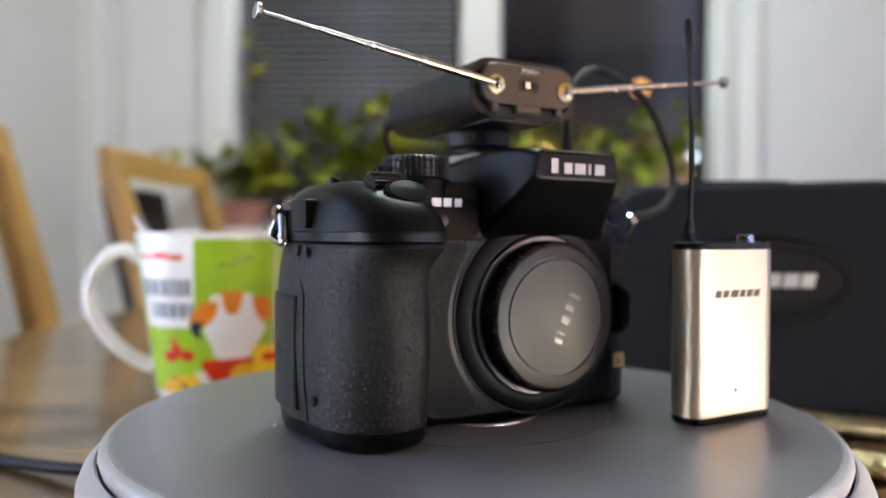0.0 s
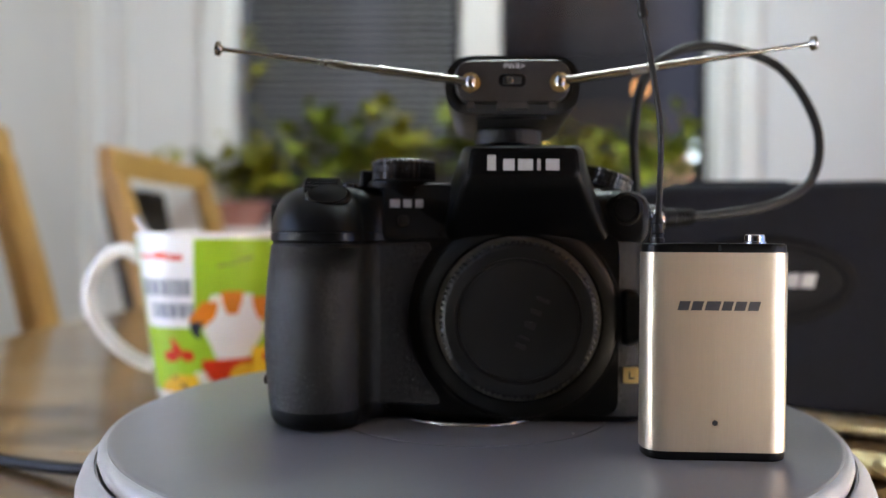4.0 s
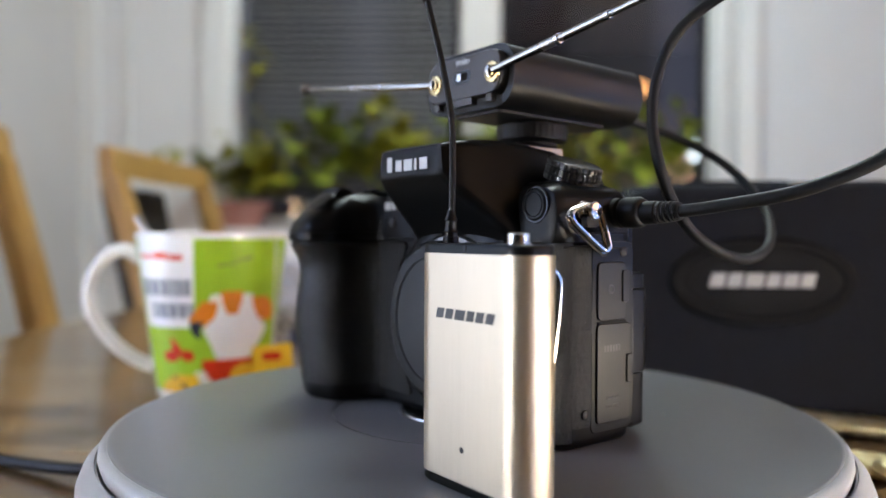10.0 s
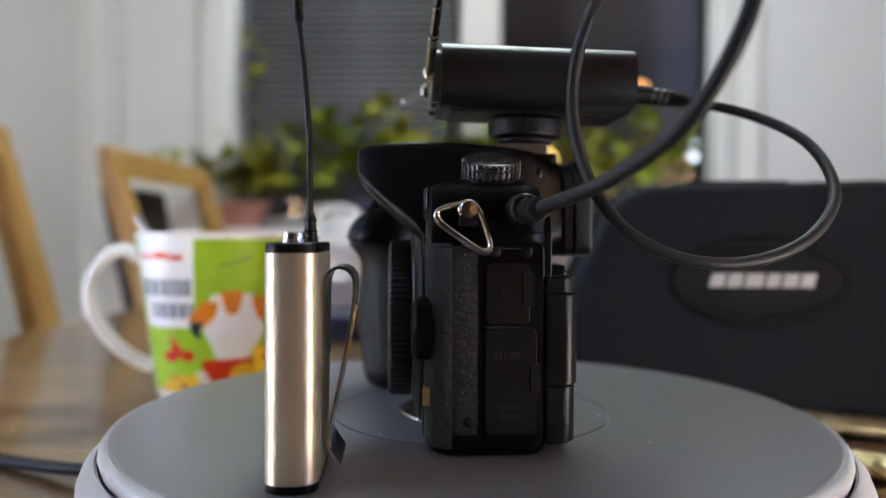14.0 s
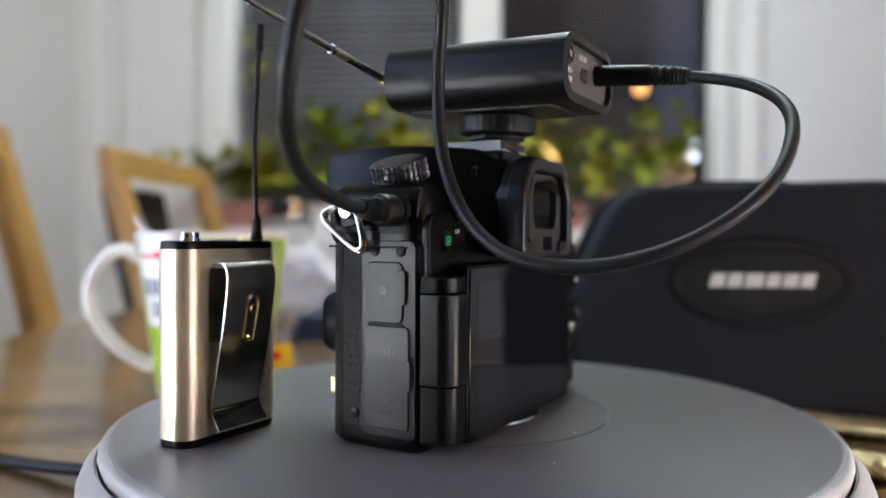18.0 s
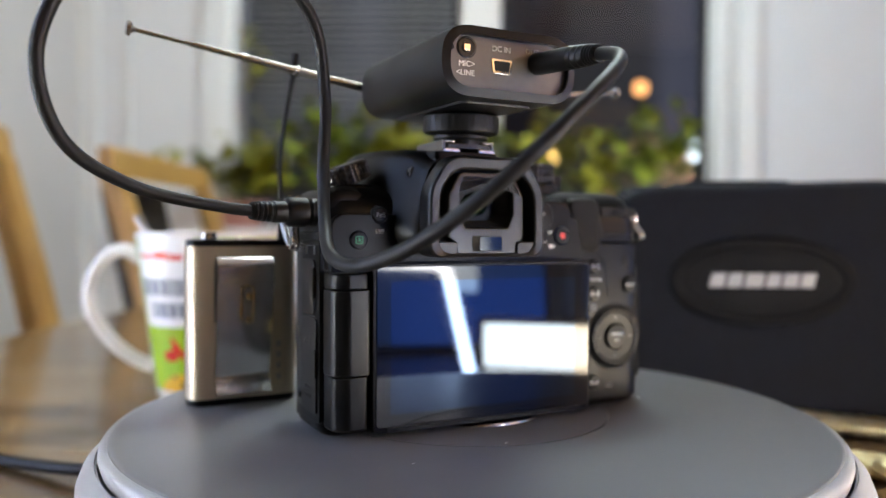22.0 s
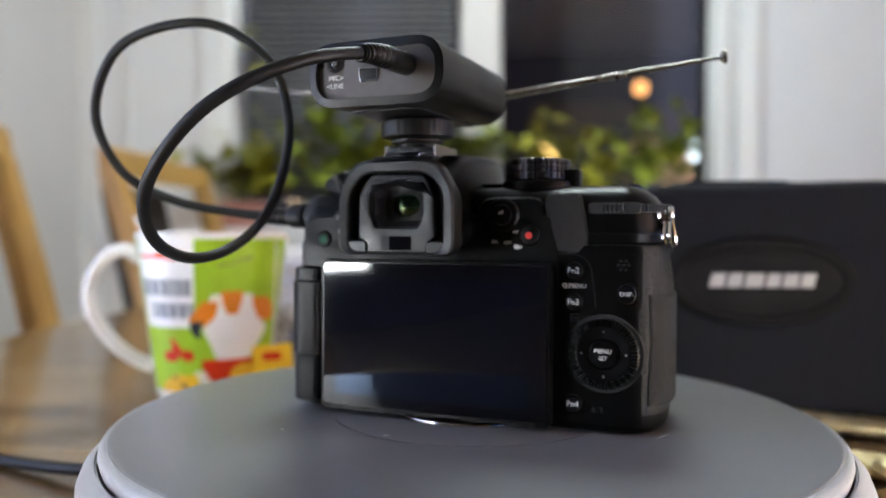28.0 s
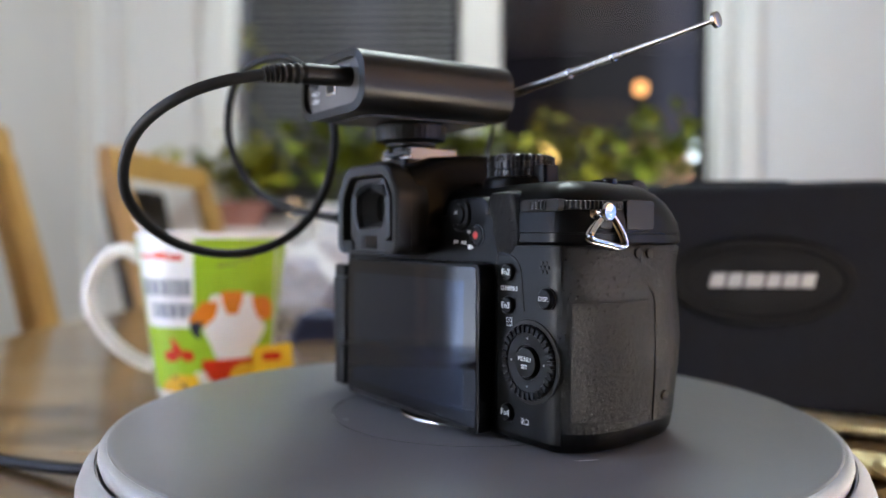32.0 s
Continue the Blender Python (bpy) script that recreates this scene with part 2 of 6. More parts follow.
# ------------------------------------------------------------------ mesh helpers
def part(name, bm, material, parent=None, label="", unit=MM, smooth=40, at=None):
    """Links a bmesh as one mesh object, under a thing or a part."""
    me = bpy.data.meshes.new(name)
    bmesh.ops.recalc_face_normals(bm, faces=bm.faces)
    bm.to_mesh(me)
    bm.free()
    if unit != 1:
        me.transform(Matrix.Scale(unit, 4))
    me.materials.append(material)
    me.polygons.foreach_set("use_smooth", [True] * len(me.polygons))
    me.set_sharp_from_angle(angle=radians(smooth))
    ob = new(name, me)
    if len(me.polygons) < 20000:
        even = ob.modifiers.new("even_shading", "WEIGHTED_NORMAL")
        even.keep_sharp = True
    if at is not None:
        ob.matrix_basis = at
    if parent is not None:
        ob.parent = parent
    if label:
        tagged(ob, label)
    return ob


def thing(name, label, category, at=None, group="", kind=""):
    ob = new(name)
    ob.empty_display_size = 0.02
    if at is not None:
        ob.matrix_basis = at
    return tagged(ob, label, category, group, kind)


def rpoly(corners, seg=5):
    """A closed outline with rounded corners: (x, y, radius) each."""
    out, n = [], len(corners)
    for i, (x, y, r) in enumerate(corners):
        p = Vector((x, y))
        a = Vector(corners[i - 1][:2]) - p
        b = Vector(corners[(i + 1) % n][:2]) - p
        if r <= 0:
            out += [p.copy()] * (seg + 1)
            continue
        ang = a.angle(b)
        cut = min(r / math.tan(ang / 2), a.length * 0.49, b.length * 0.49)
        p0, p1 = p + a.normalized() * cut, p + b.normalized() * cut
        for k in range(seg + 1):
            u = k / seg
            out.append(p0 * (1 - u) ** 2 + p * 2 * u * (1 - u) + p1 * u * u)
    return out


def spaced(line, count):
    """Spaces a closed outline's points evenly."""
    n = len(line)
    steps = [(line[(k + 1) % n] - line[k]).length for k in range(n)]
    total, out = sum(steps), []
    k, run = 0, 0.0
    for m in range(count):
        goal = total * m / count
        while run + steps[k] < goal:
            run += steps[k]
            k += 1
        u = (goal - run) / max(steps[k], 1e-9)
        out.append(line[k].lerp(line[(k + 1) % n], u))
    return out


def skin(bm, loops, caps=True, closed=False):
    """Skins loops of equally many points into a tube."""
    rings = [[bm.verts.new(p) for p in lp] for lp in loops]
    n = len(rings[0])
    pairs = list(zip(rings, rings[1:])) + ([(rings[-1], rings[0])] if closed else [])
    for a, b in pairs:
        for i in range(n):
            j = (i + 1) % n
            bm.faces.new((a[i], a[j], b[j], b[i]))
    if caps and not closed:
        bm.faces.new(rings[0])
        bm.faces.new(rings[-1])
    return bm


def slab(outline, levels, axis="z", bm=None):
    """Stacks an outline along an axis. levels: (height, inset) pairs; the inset scales the outline towards its middle."""
    bm = bm or bmesh.new()
    c = sum(outline, Vector((0, 0))) / len(outline)
    w = max((p - c).length for p in outline)
    loops = []
    for h, inset in levels:
        lp = []
        for p in outline:
            d = p - c
            q = c + d * (1 - inset / max(d.length, 1e-6)) if inset else p
            lp.append({"z": (q.x, q.y, h), "y": (q.x, h, q.y), "x": (h, q.x, q.y)}[axis])
        loops.append(lp)
    return skin(bm, loops)


def soft_box(x0, x1, y0, y1, z0, z1, r=1.0, b=0.4, axis="z", bm=None):
    """A box with rounded upright edges (r) and eased rims (b)."""
    if axis == "z":
        o, h0, h1 = rpoly([(x0, y0, r), (x1, y0, r), (x1, y1, r), (x0, y1, r)], 4), z0, z1
    elif axis == "y":
        o, h0, h1 = rpoly([(x0, z0, r), (x1, z0, r), (x1, z1, r), (x0, z1, r)], 4), y0, y1
    else:
        o, h0, h1 = rpoly([(y0, z0, r), (y1, z0, r), (y1, z1, r), (y0, z1, r)], 4), x0, x1
    return slab(o, [(h0, b), (h0 + b * 0.3, b * 0.3), (h0 + b, 0), (h1 - b, 0), (h1 - b * 0.3, b * 0.3), (h1, b)], axis, bm)


def lathe(profile, seg=40, centre=(0, 0, 0), axis="z", wob=None, bm=None):
    """Turns a profile of (radius, height) about an axis; wob(angle, k) may change the radius."""
    bm = bm or bmesh.new()
    c = Vector(centre)
    loops = []
    for k, (r, h) in enumerate(profile):
        lp = []
        for i in range(seg):
            a = 2 * math.pi * i / seg
            rr = max(r + (wob(a, k) if wob else 0), 0.001)
            u, v = rr * math.cos(a), rr * math.sin(a)
            lp.append(c + Vector({"z": (u, v, h), "y": (u, h, v), "x": (h, u, v)}[axis]))
        loops.append(lp)
    return skin(bm, loops)


def disc(r, h0, h1, b=0.3, **kw):
    return lathe([(r - b, h0), (r, h0 + b), (r, h1 - b), (r - b, h1)], **kw)


def ring(r0, r1, h0, h1, b=0.2, seg=48, centre=(0, 0, 0), axis="z", wob=None):
    bm = bmesh.new()
    c = Vector(centre)
    prof = [(r0, h0), (r1 - b, h0), (r1, h0 + b), (r1, h1 - b), (r1 - b, h1), (r0 + b, h1), (r0, h1 - b)]
    loops = []
    for k, (r, h) in enumerate(prof):
        lp = []
        for i in range(seg):
            a = 2 * math.pi * i / seg
            rr = r + (wob(a, k) if wob else 0)
            u, v = rr * math.cos(a), rr * math.sin(a)
            lp.append(c + Vector({"z": (u, v, h), "y": (u, h, v), "x": (h, u, v)}[axis]))
        loops.append(lp)
    return skin(bm, loops, closed=True)


def curve_through(pts, m=8):
    """Catmull-Rom through points."""
    P = [Vector(p) for p in pts]
    Q = [2 * P[0] - P[1]] + P + [2 * P[-1] - P[-2]]
    out = []
    for i in range(len(P) - 1):
        a, b, c, d = Q[i:i + 4]
        for k in range(m):
            u = k / m
            out.append(0.5 * (2 * b + (c - a) * u + (2 * a - 5 * b + 4 * c - d) * u * u + (3 * b - a - 3 * c + d) * u ** 3))
    out.append(P[-1])
    return out


def tube(path, radius, seg=10, bm=None, closed=False):
    """A round bar along a path; radius: a number or a function of 0..1."""
    bm = bm or bmesh.new()
    path = [Vector(p) for p in path]
    n = len(path)
    loops, up = [], None
    for i, p in enumerate(path):
        if closed:
            tg = (path[(i + 1) % n] - path[i - 1]).normalized()
        else:
            tg = (path[min(i + 1, n - 1)] - path[max(i - 1, 0)]).normalized()
        if up is None:
            up = tg.orthogonal().normalized()
        up = (up - tg * up.dot(tg)).normalized()
        side = tg.cross(up)
        r = radius(i / (n - 1)) if callable(radius) else radius
        loops.append([p + (up * math.cos(2 * math.pi * k / seg) + side * math.sin(2 * math.pi * k / seg)) * r for k in range(seg)])
    return skin(bm, loops, closed=closed)


def letters(text, size, material, parent, at, name="lettering", label="", depth=0.05, unit=MM, align="CENTER"):
    """Raised lettering in the built-in font, lying in the plane of the pose at (x right, y up)."""
    cu = bpy.data.curves.new(name, "FONT")
    cu.body, cu.size, cu.extrude, cu.align_x, cu.align_y, cu.resolution_u = text, size, depth, align, "CENTER", 3
    tmp = bpy.data.objects.new(name, cu)
    scene.collection.objects.link(tmp)
    me = bpy.data.meshes.new_from_object(tmp)
    bpy.data.objects.remove(tmp)
    bpy.data.curves.remove(cu)
    me.transform(Matrix.Scale(unit, 4))
    me.materials.clear()
    me.materials.append(material)
    ob = new(name, me)
    m = at.copy()
    m.translation = m.translation * unit
    ob.matrix_basis = m
    ob.parent = parent
    if label:
        tagged(ob, label)
    return ob


def bars(boxes, material, parent, at, name="print_mark", label="", depth=0.15, shear=0.0):
    """Plain raised bars in a plane, a part each: (x0, x1, y0, y1)."""
    m = at.copy()
    m.translation = m.translation * MM
    for x0, x1, y0, y1 in boxes:
        v = [(x0 + shear * y0, y0), (x1 + shear * y0, y0), (x1 + shear * y1, y1), (x0 + shear * y1, y1)]
        part(name, skin(bmesh.new(), [[(a, b, h) for a, b in v] for h in (0, depth)]), material, parent, label, at=m)


FRONT = pose(0, 0, 0, 90, 0, 0)          # a plane that faces the lens side
BACK = pose(0, 0, 0, 90, 0, 180)         # a plane that faces the screen side
LEFTSIDE = pose(0, 0, 0, 90, 0, 90)      # a plane that faces the port side
GRIPSIDE = pose(0, 0, 0, 90, 0, -90)     # a plane that faces the grip side


def on(plane, x, y, z, turn=0):
    return Matrix.Translation((x, y, z)) @ plane @ pose(0, 0, 0, 0, 0, turn)


# ------------------------------------------------------------------ the room
def solid(boxes, bm=None):
    bm = bm or bmesh.new()
    for x0, x1, y0, y1, z0, z1 in boxes:
        skin(bm, [[(x0, y0, z), (x1, y0, z), (x1, y1, z), (x0, y1, z)] for z in (z0, z1)])
    return bm


def structure(name, boxes, material, label, category):
    return tagged(part(name, solid(boxes), material, None, unit=1), label, category, kind="structure")


XL, XR, YB, YF, ZC = -1.165, 2.2, -2.4, 2.0, 2.45
WL, WR, WS, WT = -0.698, 0.700, 0.868, 2.05       # window opening
structure("floor", [(XL - 0.2, XR + 0.2, YB - 0.2, YF + 0.25, -0.1, 0)], FLOORWOOD, "brown wooden floor boards of the dining room", "floor")
structure("ceiling", [(XL - 0.2, XR + 0.2, YB - 0.2, YF + 0.25, ZC, ZC + 0.1)], CEILPAINT, "plain white painted ceiling above the table", "ceiling")
structure("wall_north", [(XL - 0.2, WL, YF, YF + 0.092, 0, ZC), (WR, XR + 0.2, YF, YF + 0.092, 0, ZC), (WL, WR, YF, YF + 0.092, 0, WS - 0.03), (WL, WR, YF, YF + 0.092, WT, ZC)], WALL, "cool white painted wall with a wide window", "wall")
DY0, DY1, DZ0, DZ1 = -0.80, 0.36, 0.06, 2.12        # glass door in the side wall
structure("wall_southwest", [(XL - 0.2, XL, YB, DY0, 0, ZC)], DIMWALL, "wall beyond the balcony door, coloured dark for the dim room", "wall")
structure("wall_west", [(XL - 0.2, XL, DY1, YF, 0, ZC), (XL - 0.2, XL, DY0, DY1, 0, DZ0), (XL - 0.2, XL, DY0, DY1, DZ1, ZC)], SIDEWALL, "warm grey painted side wall behind the chairs", "wall")
EY0, EY1, EZ0, EZ1 = -1.0, 0.45, 0.42, 2.05        # window in the far side wall
structure("wall_east", [(XR, XR + 0.2, YB, EY0, 0, ZC), (XR, XR + 0.2, EY1, YF, 0, ZC), (XR, XR + 0.2, EY0, EY1, 0, EZ0), (XR, XR + 0.2, EY0, EY1, EZ1, ZC)], WALL, "cool white painted side wall", "wall")
structure("wall_south", [(XL - 0.2, XR + 0.2, YB - 0.2, YB, 0, ZC)], DIMWALL, "wall behind the camera, coloured dark for the dim room", "wall")
structure("trim", [(XL, -1.112, YF - 0.03, YF, 0, ZC), (-1.035, -1.02, YF - 0.012, YF, 0, ZC)], TRIMPAINT, "white painted corner boards on the window wall", "trim")


def window_unit():
    w = tagged(part("window_1", solid([(WL, WR, YF + 0.02, YF + 0.08, WS - 0.03, WS + 0.035), (WL, WR, YF + 0.02, YF + 0.08, WT - 0.05, WT), (WL, WL + 0.008, YF + 0.02, YF + 0.08, WS, WT), (WR - 0.008, WR, YF + 0.02, YF + 0.08, WS, WT)]), TRIMPAINT, unit=1), "white framed double window with dark dusk outside", "window", kind="structure")
    for x0, x1 in ((-0.805, WL - 0.002), (WR + 0.002, 0.755), (0.767, 0.845)):
        bm = bmesh.new()
        skin(bm, [[(x0, YF - 0.002, z), (x0 + 0.006, YF - 0.026, z), (x1 - 0.02, YF - 0.03, z), (x1, YF - 0.018, z), (x1, YF - 0.002, z)] for z in (0.0, WT + 0.1)])
        part("casing_board", bm, TRIMPAINT, w, unit=1, smooth=20)
    bm = bmesh.new()
    skin(bm, [rp for rp in ([(-0.036, YF - 0.01, z), (-0.026, YF - 0.03, z), (0.078, YF - 0.03, z), (0.088, YF - 0.01, z), (0.088, YF + 0.09, z), (-0.036, YF + 0.09, z)] for z in (WS, WT - 0.052))])
    part("mullion", bm, SIDEWALL, w, unit=1, smooth=20)
    part("window_sill", solid([(WL - 0.1, WR + 0.17, YF - 0.17, YF + 0.018, WS - 0.028, WS)]), TRIMPAINT, w, unit=1)
    for x0, x1 in ((WL + 0.009, -0.042), (0.098, WR - 0.009)):
        p = part("pane", solid([(x0, x1, YF + 0.045, YF + 0.051, WS + 0.036, WT - 0.051)]), PANE, w, unit=1)
        p.visible_shadow = False
    part("gasket", solid([(WR - 0.027, WR - 0.0085, YF + 0.015, YF + 0.04, WS + 0.036, WT - 0.051)]), DARK, w, unit=1)
    blind = thing("venetian_blind", "grey slatted venetian blind lowered in the window", "blind", pose((WL - 0.04) / 2, YF + 0.012, WT - 0.06))
    slat = bmesh.new()
    ln = 0.318
    skin(slat, [[(x, -0.011, -0.0078), (x, -0.001, -0.0005), (x, 0.010, 0.008), (x, -0.0002, -0.0012)] for x in (-ln, ln)])
    first = part("slat", slat, SLAT, blind, unit=1)
    n = int((WT - WS - 0.12) / 0.0213)
    for i in range(1, n):
        o = bpy.data.objects.new("slat", first.data)
        scene.collection.objects.link(o)
        o.parent = blind
        o.location = (0, 0, -0.0213 * i)
        o.rotation_euler = (radians(random.uniform(-3, 3)), 0, radians(random.uniform(-0.15, 0.15)))
    part("head_rail", solid([(-ln, ln, -0.015, 0.015, 0.006, 0.04)]), SLAT, blind, unit=1)
    for x in (-0.2, 0.2):
        part("cord", tube([(x, -0.013, 0), (x, -0.013, -0.0213 * n)], 0.0008, 6), INK_G, blind, unit=1)


window_unit()


def glass_door():
    w = tagged(part("door_1", solid([(XL - 0.09, XL - 0.03, DY0, DY0 + 0.05, DZ0, DZ1), (XL - 0.09, XL - 0.03, DY1 - 0.05, DY1, DZ0, DZ1), (XL - 0.09, XL - 0.03, DY0, DY1, DZ0, DZ0 + 0.09), (XL - 0.09, XL - 0.03, DY0, DY1, DZ1 - 0.07, DZ1), (XL - 0.09, XL - 0.03, -0.36, -0.31, DZ0, DZ1)]), TRIMPAINT, unit=1), "white framed glass balcony door in the side wall", "door", kind="structure")
    for y0, y1 in ((DY0 + 0.052, -0.362), (-0.308, DY1 - 0.052)):
        p = part("pane", solid([(XL - 0.064, XL - 0.058, y0, y1, DZ0 + 0.092, DZ1 - 0.072)]), PANE, w, unit=1)
        p.visible_shadow = False
    part("door_handle", tube([(XL - 0.028, -0.335, 1.02), (XL + 0.02, -0.335, 1.02), (XL + 0.02, -0.435, 1.02)], 0.009, 10), SHOE, w, unit=1)
    # No lamp stands here: added glow for the tan strip mirrored in the screen.
    c = thing("column_lamp", "slim warm glowing column, added for a tan strip in reflections", "lamp", pose(XL + 0.08, -0.31, 0))
    part("glow_base", disc(0.09, 0, 0.02, 0.004), DARK, c, unit=1)
    part("shade", lathe([(0.026, 0.05), (0.028, 0.06), (0.028, 1.25), (0.026, 1.26)], 32), glow("warm_column_glow", (1.0, 0.70, 0.42), 9.0), c, "warm glowing skin of the added column", unit=1)


glass_door()


def side_window():
    x = XR + 0.06
    w = tagged(part("window_2", solid([(x, x + 0.06, EY0, EY0 + 0.05, EZ0, EZ1), (x, x + 0.06, EY1 - 0.05, EY1, EZ0, EZ1), (x, x + 0.06, EY0 + 0.05, EY1 - 0.05, EZ0, EZ0 + 0.05), (x, x + 0.06, EY0 + 0.05, EY1 - 0.05, EZ1 - 0.05, EZ1)]), TRIMPAINT, unit=1), "white framed window in the side wall at dusk", "window", kind="structure")
    p = part("pane", solid([(x + 0.028, x + 0.034, EY0 + 0.052, EY1 - 0.052, EZ0 + 0.052, EZ1 - 0.052)]), PANE, w, unit=1)
    p.visible_shadow = False
    part("window_sill", solid([(XR - 0.06, XR + 0.058, EY0 + 0.002, EY1 - 0.002, EZ0 + 0.002, EZ0 + 0.03)]), TRIMPAINT, w, unit=1)
    m, t, b = nodes("blue_dusk_sky")
    b.inputs["Base Color"].default_value = (0, 0, 0, 1)
    b.inputs["Emission Color"].default_value = (0.22, 0.40, 1.0, 1)
    b.inputs["Emission Strength"].default_value = 2.4
    tagged(part("backdrop", solid([(XR + 1.2, XR + 1.25, -4.0, 3.0, -0.95, 4.5)]), m, None, unit=1), "deep blue dusk sky outside the side window", "backdrop", kind="structure")


side_window()


def evening_sky():
    m, t, b = nodes("pale_evening_sky")
    co = t.nodes.new("ShaderNodeTexCoord")
    sep = t.nodes.new("ShaderNodeSeparateXYZ")
    link(t, co.outputs["Object"], sep.inputs[0])
    r = t.nodes.new("ShaderNodeMapRange")
    r.inputs["From Min"].default_value, r.inputs["From Max"].default_value = 0.0, 3.0
    link(t, sep.outputs[2], r.inputs["Value"])
    ramp = t.nodes.new("ShaderNodeValToRGB")
    e = ramp.color_ramp.elements
    e[0].position, e[0].color = 0.16, (0.66, 0.73, 0.90, 1)
    e[1].position, e[1].color = 1.0, (0.24, 0.34, 0.64, 1)
    k = e.new(0.25)
    k.color = (0.42, 0.52, 0.74, 1)
    link(t, r.outputs[0], ramp.inputs[0])
    link(t, ramp.outputs[0], b.inputs["Emission Color"])
    b.inputs["Emission Strength"].default_value = 6.6
    b.inputs["Base Color"].default_value = (0, 0, 0, 1)
    tagged(part("backdrop", solid([(XL - 1.25, XL - 1.2, -4.0, 2.6, -0.95, 4.5)]), m, None, unit=1), "pale blue evening sky outside the balcony door", "backdrop", kind="structure")


evening_sky()


def outdoors():
    m, t, b = nodes("dusk_distance")
    co = t.nodes.new("ShaderNodeTexCoord")
    sep = t.nodes.new("ShaderNodeSeparateXYZ")
    link(t, co.outputs["Object"], sep.inputs[0])
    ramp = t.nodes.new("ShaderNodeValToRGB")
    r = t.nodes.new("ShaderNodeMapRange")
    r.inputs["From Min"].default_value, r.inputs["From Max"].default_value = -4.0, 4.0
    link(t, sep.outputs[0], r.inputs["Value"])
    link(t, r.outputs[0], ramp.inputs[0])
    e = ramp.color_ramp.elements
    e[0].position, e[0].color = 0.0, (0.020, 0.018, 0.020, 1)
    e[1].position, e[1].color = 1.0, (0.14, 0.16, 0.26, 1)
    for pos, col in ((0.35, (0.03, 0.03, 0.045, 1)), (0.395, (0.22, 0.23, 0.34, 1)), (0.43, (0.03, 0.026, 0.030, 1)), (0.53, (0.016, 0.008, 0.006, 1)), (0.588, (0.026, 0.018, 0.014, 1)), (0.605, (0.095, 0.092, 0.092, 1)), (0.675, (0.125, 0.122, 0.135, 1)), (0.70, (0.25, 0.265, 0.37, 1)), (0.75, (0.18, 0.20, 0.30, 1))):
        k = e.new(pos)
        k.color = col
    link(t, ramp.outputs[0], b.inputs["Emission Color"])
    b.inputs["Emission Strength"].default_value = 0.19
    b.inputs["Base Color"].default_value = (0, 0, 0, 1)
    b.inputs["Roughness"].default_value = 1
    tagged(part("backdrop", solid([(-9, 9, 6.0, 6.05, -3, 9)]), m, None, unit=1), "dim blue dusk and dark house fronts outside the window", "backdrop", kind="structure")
    structure("ground", [(-400, 400, YF + 0.26, 800, -1.2, -1.0)], mat("dark_lawn", (0.02, 0.03, 0.015), 0.95, grain=0.3, grain_scale=3), "dark ground outside the window", "ground")


outdoors()


def street_lamp(x, y, z, r, material, label):
    t = thing("street_lamp", label, "street lamp", pose(x, y, -1.0))
    part("lamp_post", tube([(0, 0, 0), (0, 0, z + 1.0 - r)], 0.03, 8), DARK, t, unit=1)
    part("lamp_globe", lathe([(r * math.sin(a), -r * math.cos(a)) for a in [math.pi * k / 10 for k in range(11)]], 16, (0, 0, z + 1.0)), material, t, unit=1)


def along(win_x, win_z, y):
    """A place at depth y on the line from the eye through a point (x, z) of the window plane."""
    k = (y - EYE.y) / (2.0 - EYE.y)
    return win_x * k, y, EYE.z + (PLATE_Z + win_z - EYE.z) * k


street_lamp(*along(0.496, 0.494, 5.5), 0.054, glow("sodium_light", (1.0, 0.45, 0.14), 1.7), "orange sodium street lamp shining outside the window")
street_lamp(*along(0.222, 0.298, 5.5), 0.08, glow("amber_light", (1.0, 0.62, 0.18), 5.0), "amber street lamp shining outside the window")
street_lamp(*along(0.663, 0.312, 5.5), 0.075, glow("white_light", (0.72, 0.88, 0.92), 3.0), "white street lamp shining outside the window")


# ------------------------------------------------------------------ plants on the sill
def leaf_mesh(bm, base, direction, size, twist, rng):
    d = Vector(direction).normalized()
    side = d.cross(Vector((0, 0, 1)))
    if side.length < 1e-3:
        side = Vector((1, 0, 0))
    side = (Matrix.Rotation(twist, 3, d) @ side.normalized())
    nrm = side.cross(d)
    mid = [base + d * size * u - nrm * size * 0.35 * u * u for u in (0, 0.25, 0.55, 0.82, 1.0)]
    wid = [0.03, 0.36, 0.48, 0.28, 0.0]
    mv = [bm.verts.new(p) for p in mid]
    lv = [bm.verts.new(p + side * size * w + nrm * size * 0.10 * (w > 0.1)) for p, w in zip(mid[:4], wid)]
    rv = [bm.verts.new(p - side * size * w + nrm * size * 0.10 * (w > 0.1)) for p, w in zip(mid[:4], wid)]
    for a in range(3):
        bm.faces.new((mv[a], mv[a + 1], lv[a + 1], lv[a]))
        bm.faces.new((mv[a + 1], mv[a], rv[a], rv[a + 1]))
    bm.faces.new((mv[3], mv[4], lv[3]))
    bm.faces.new((mv[4], mv[3], rv[3]))


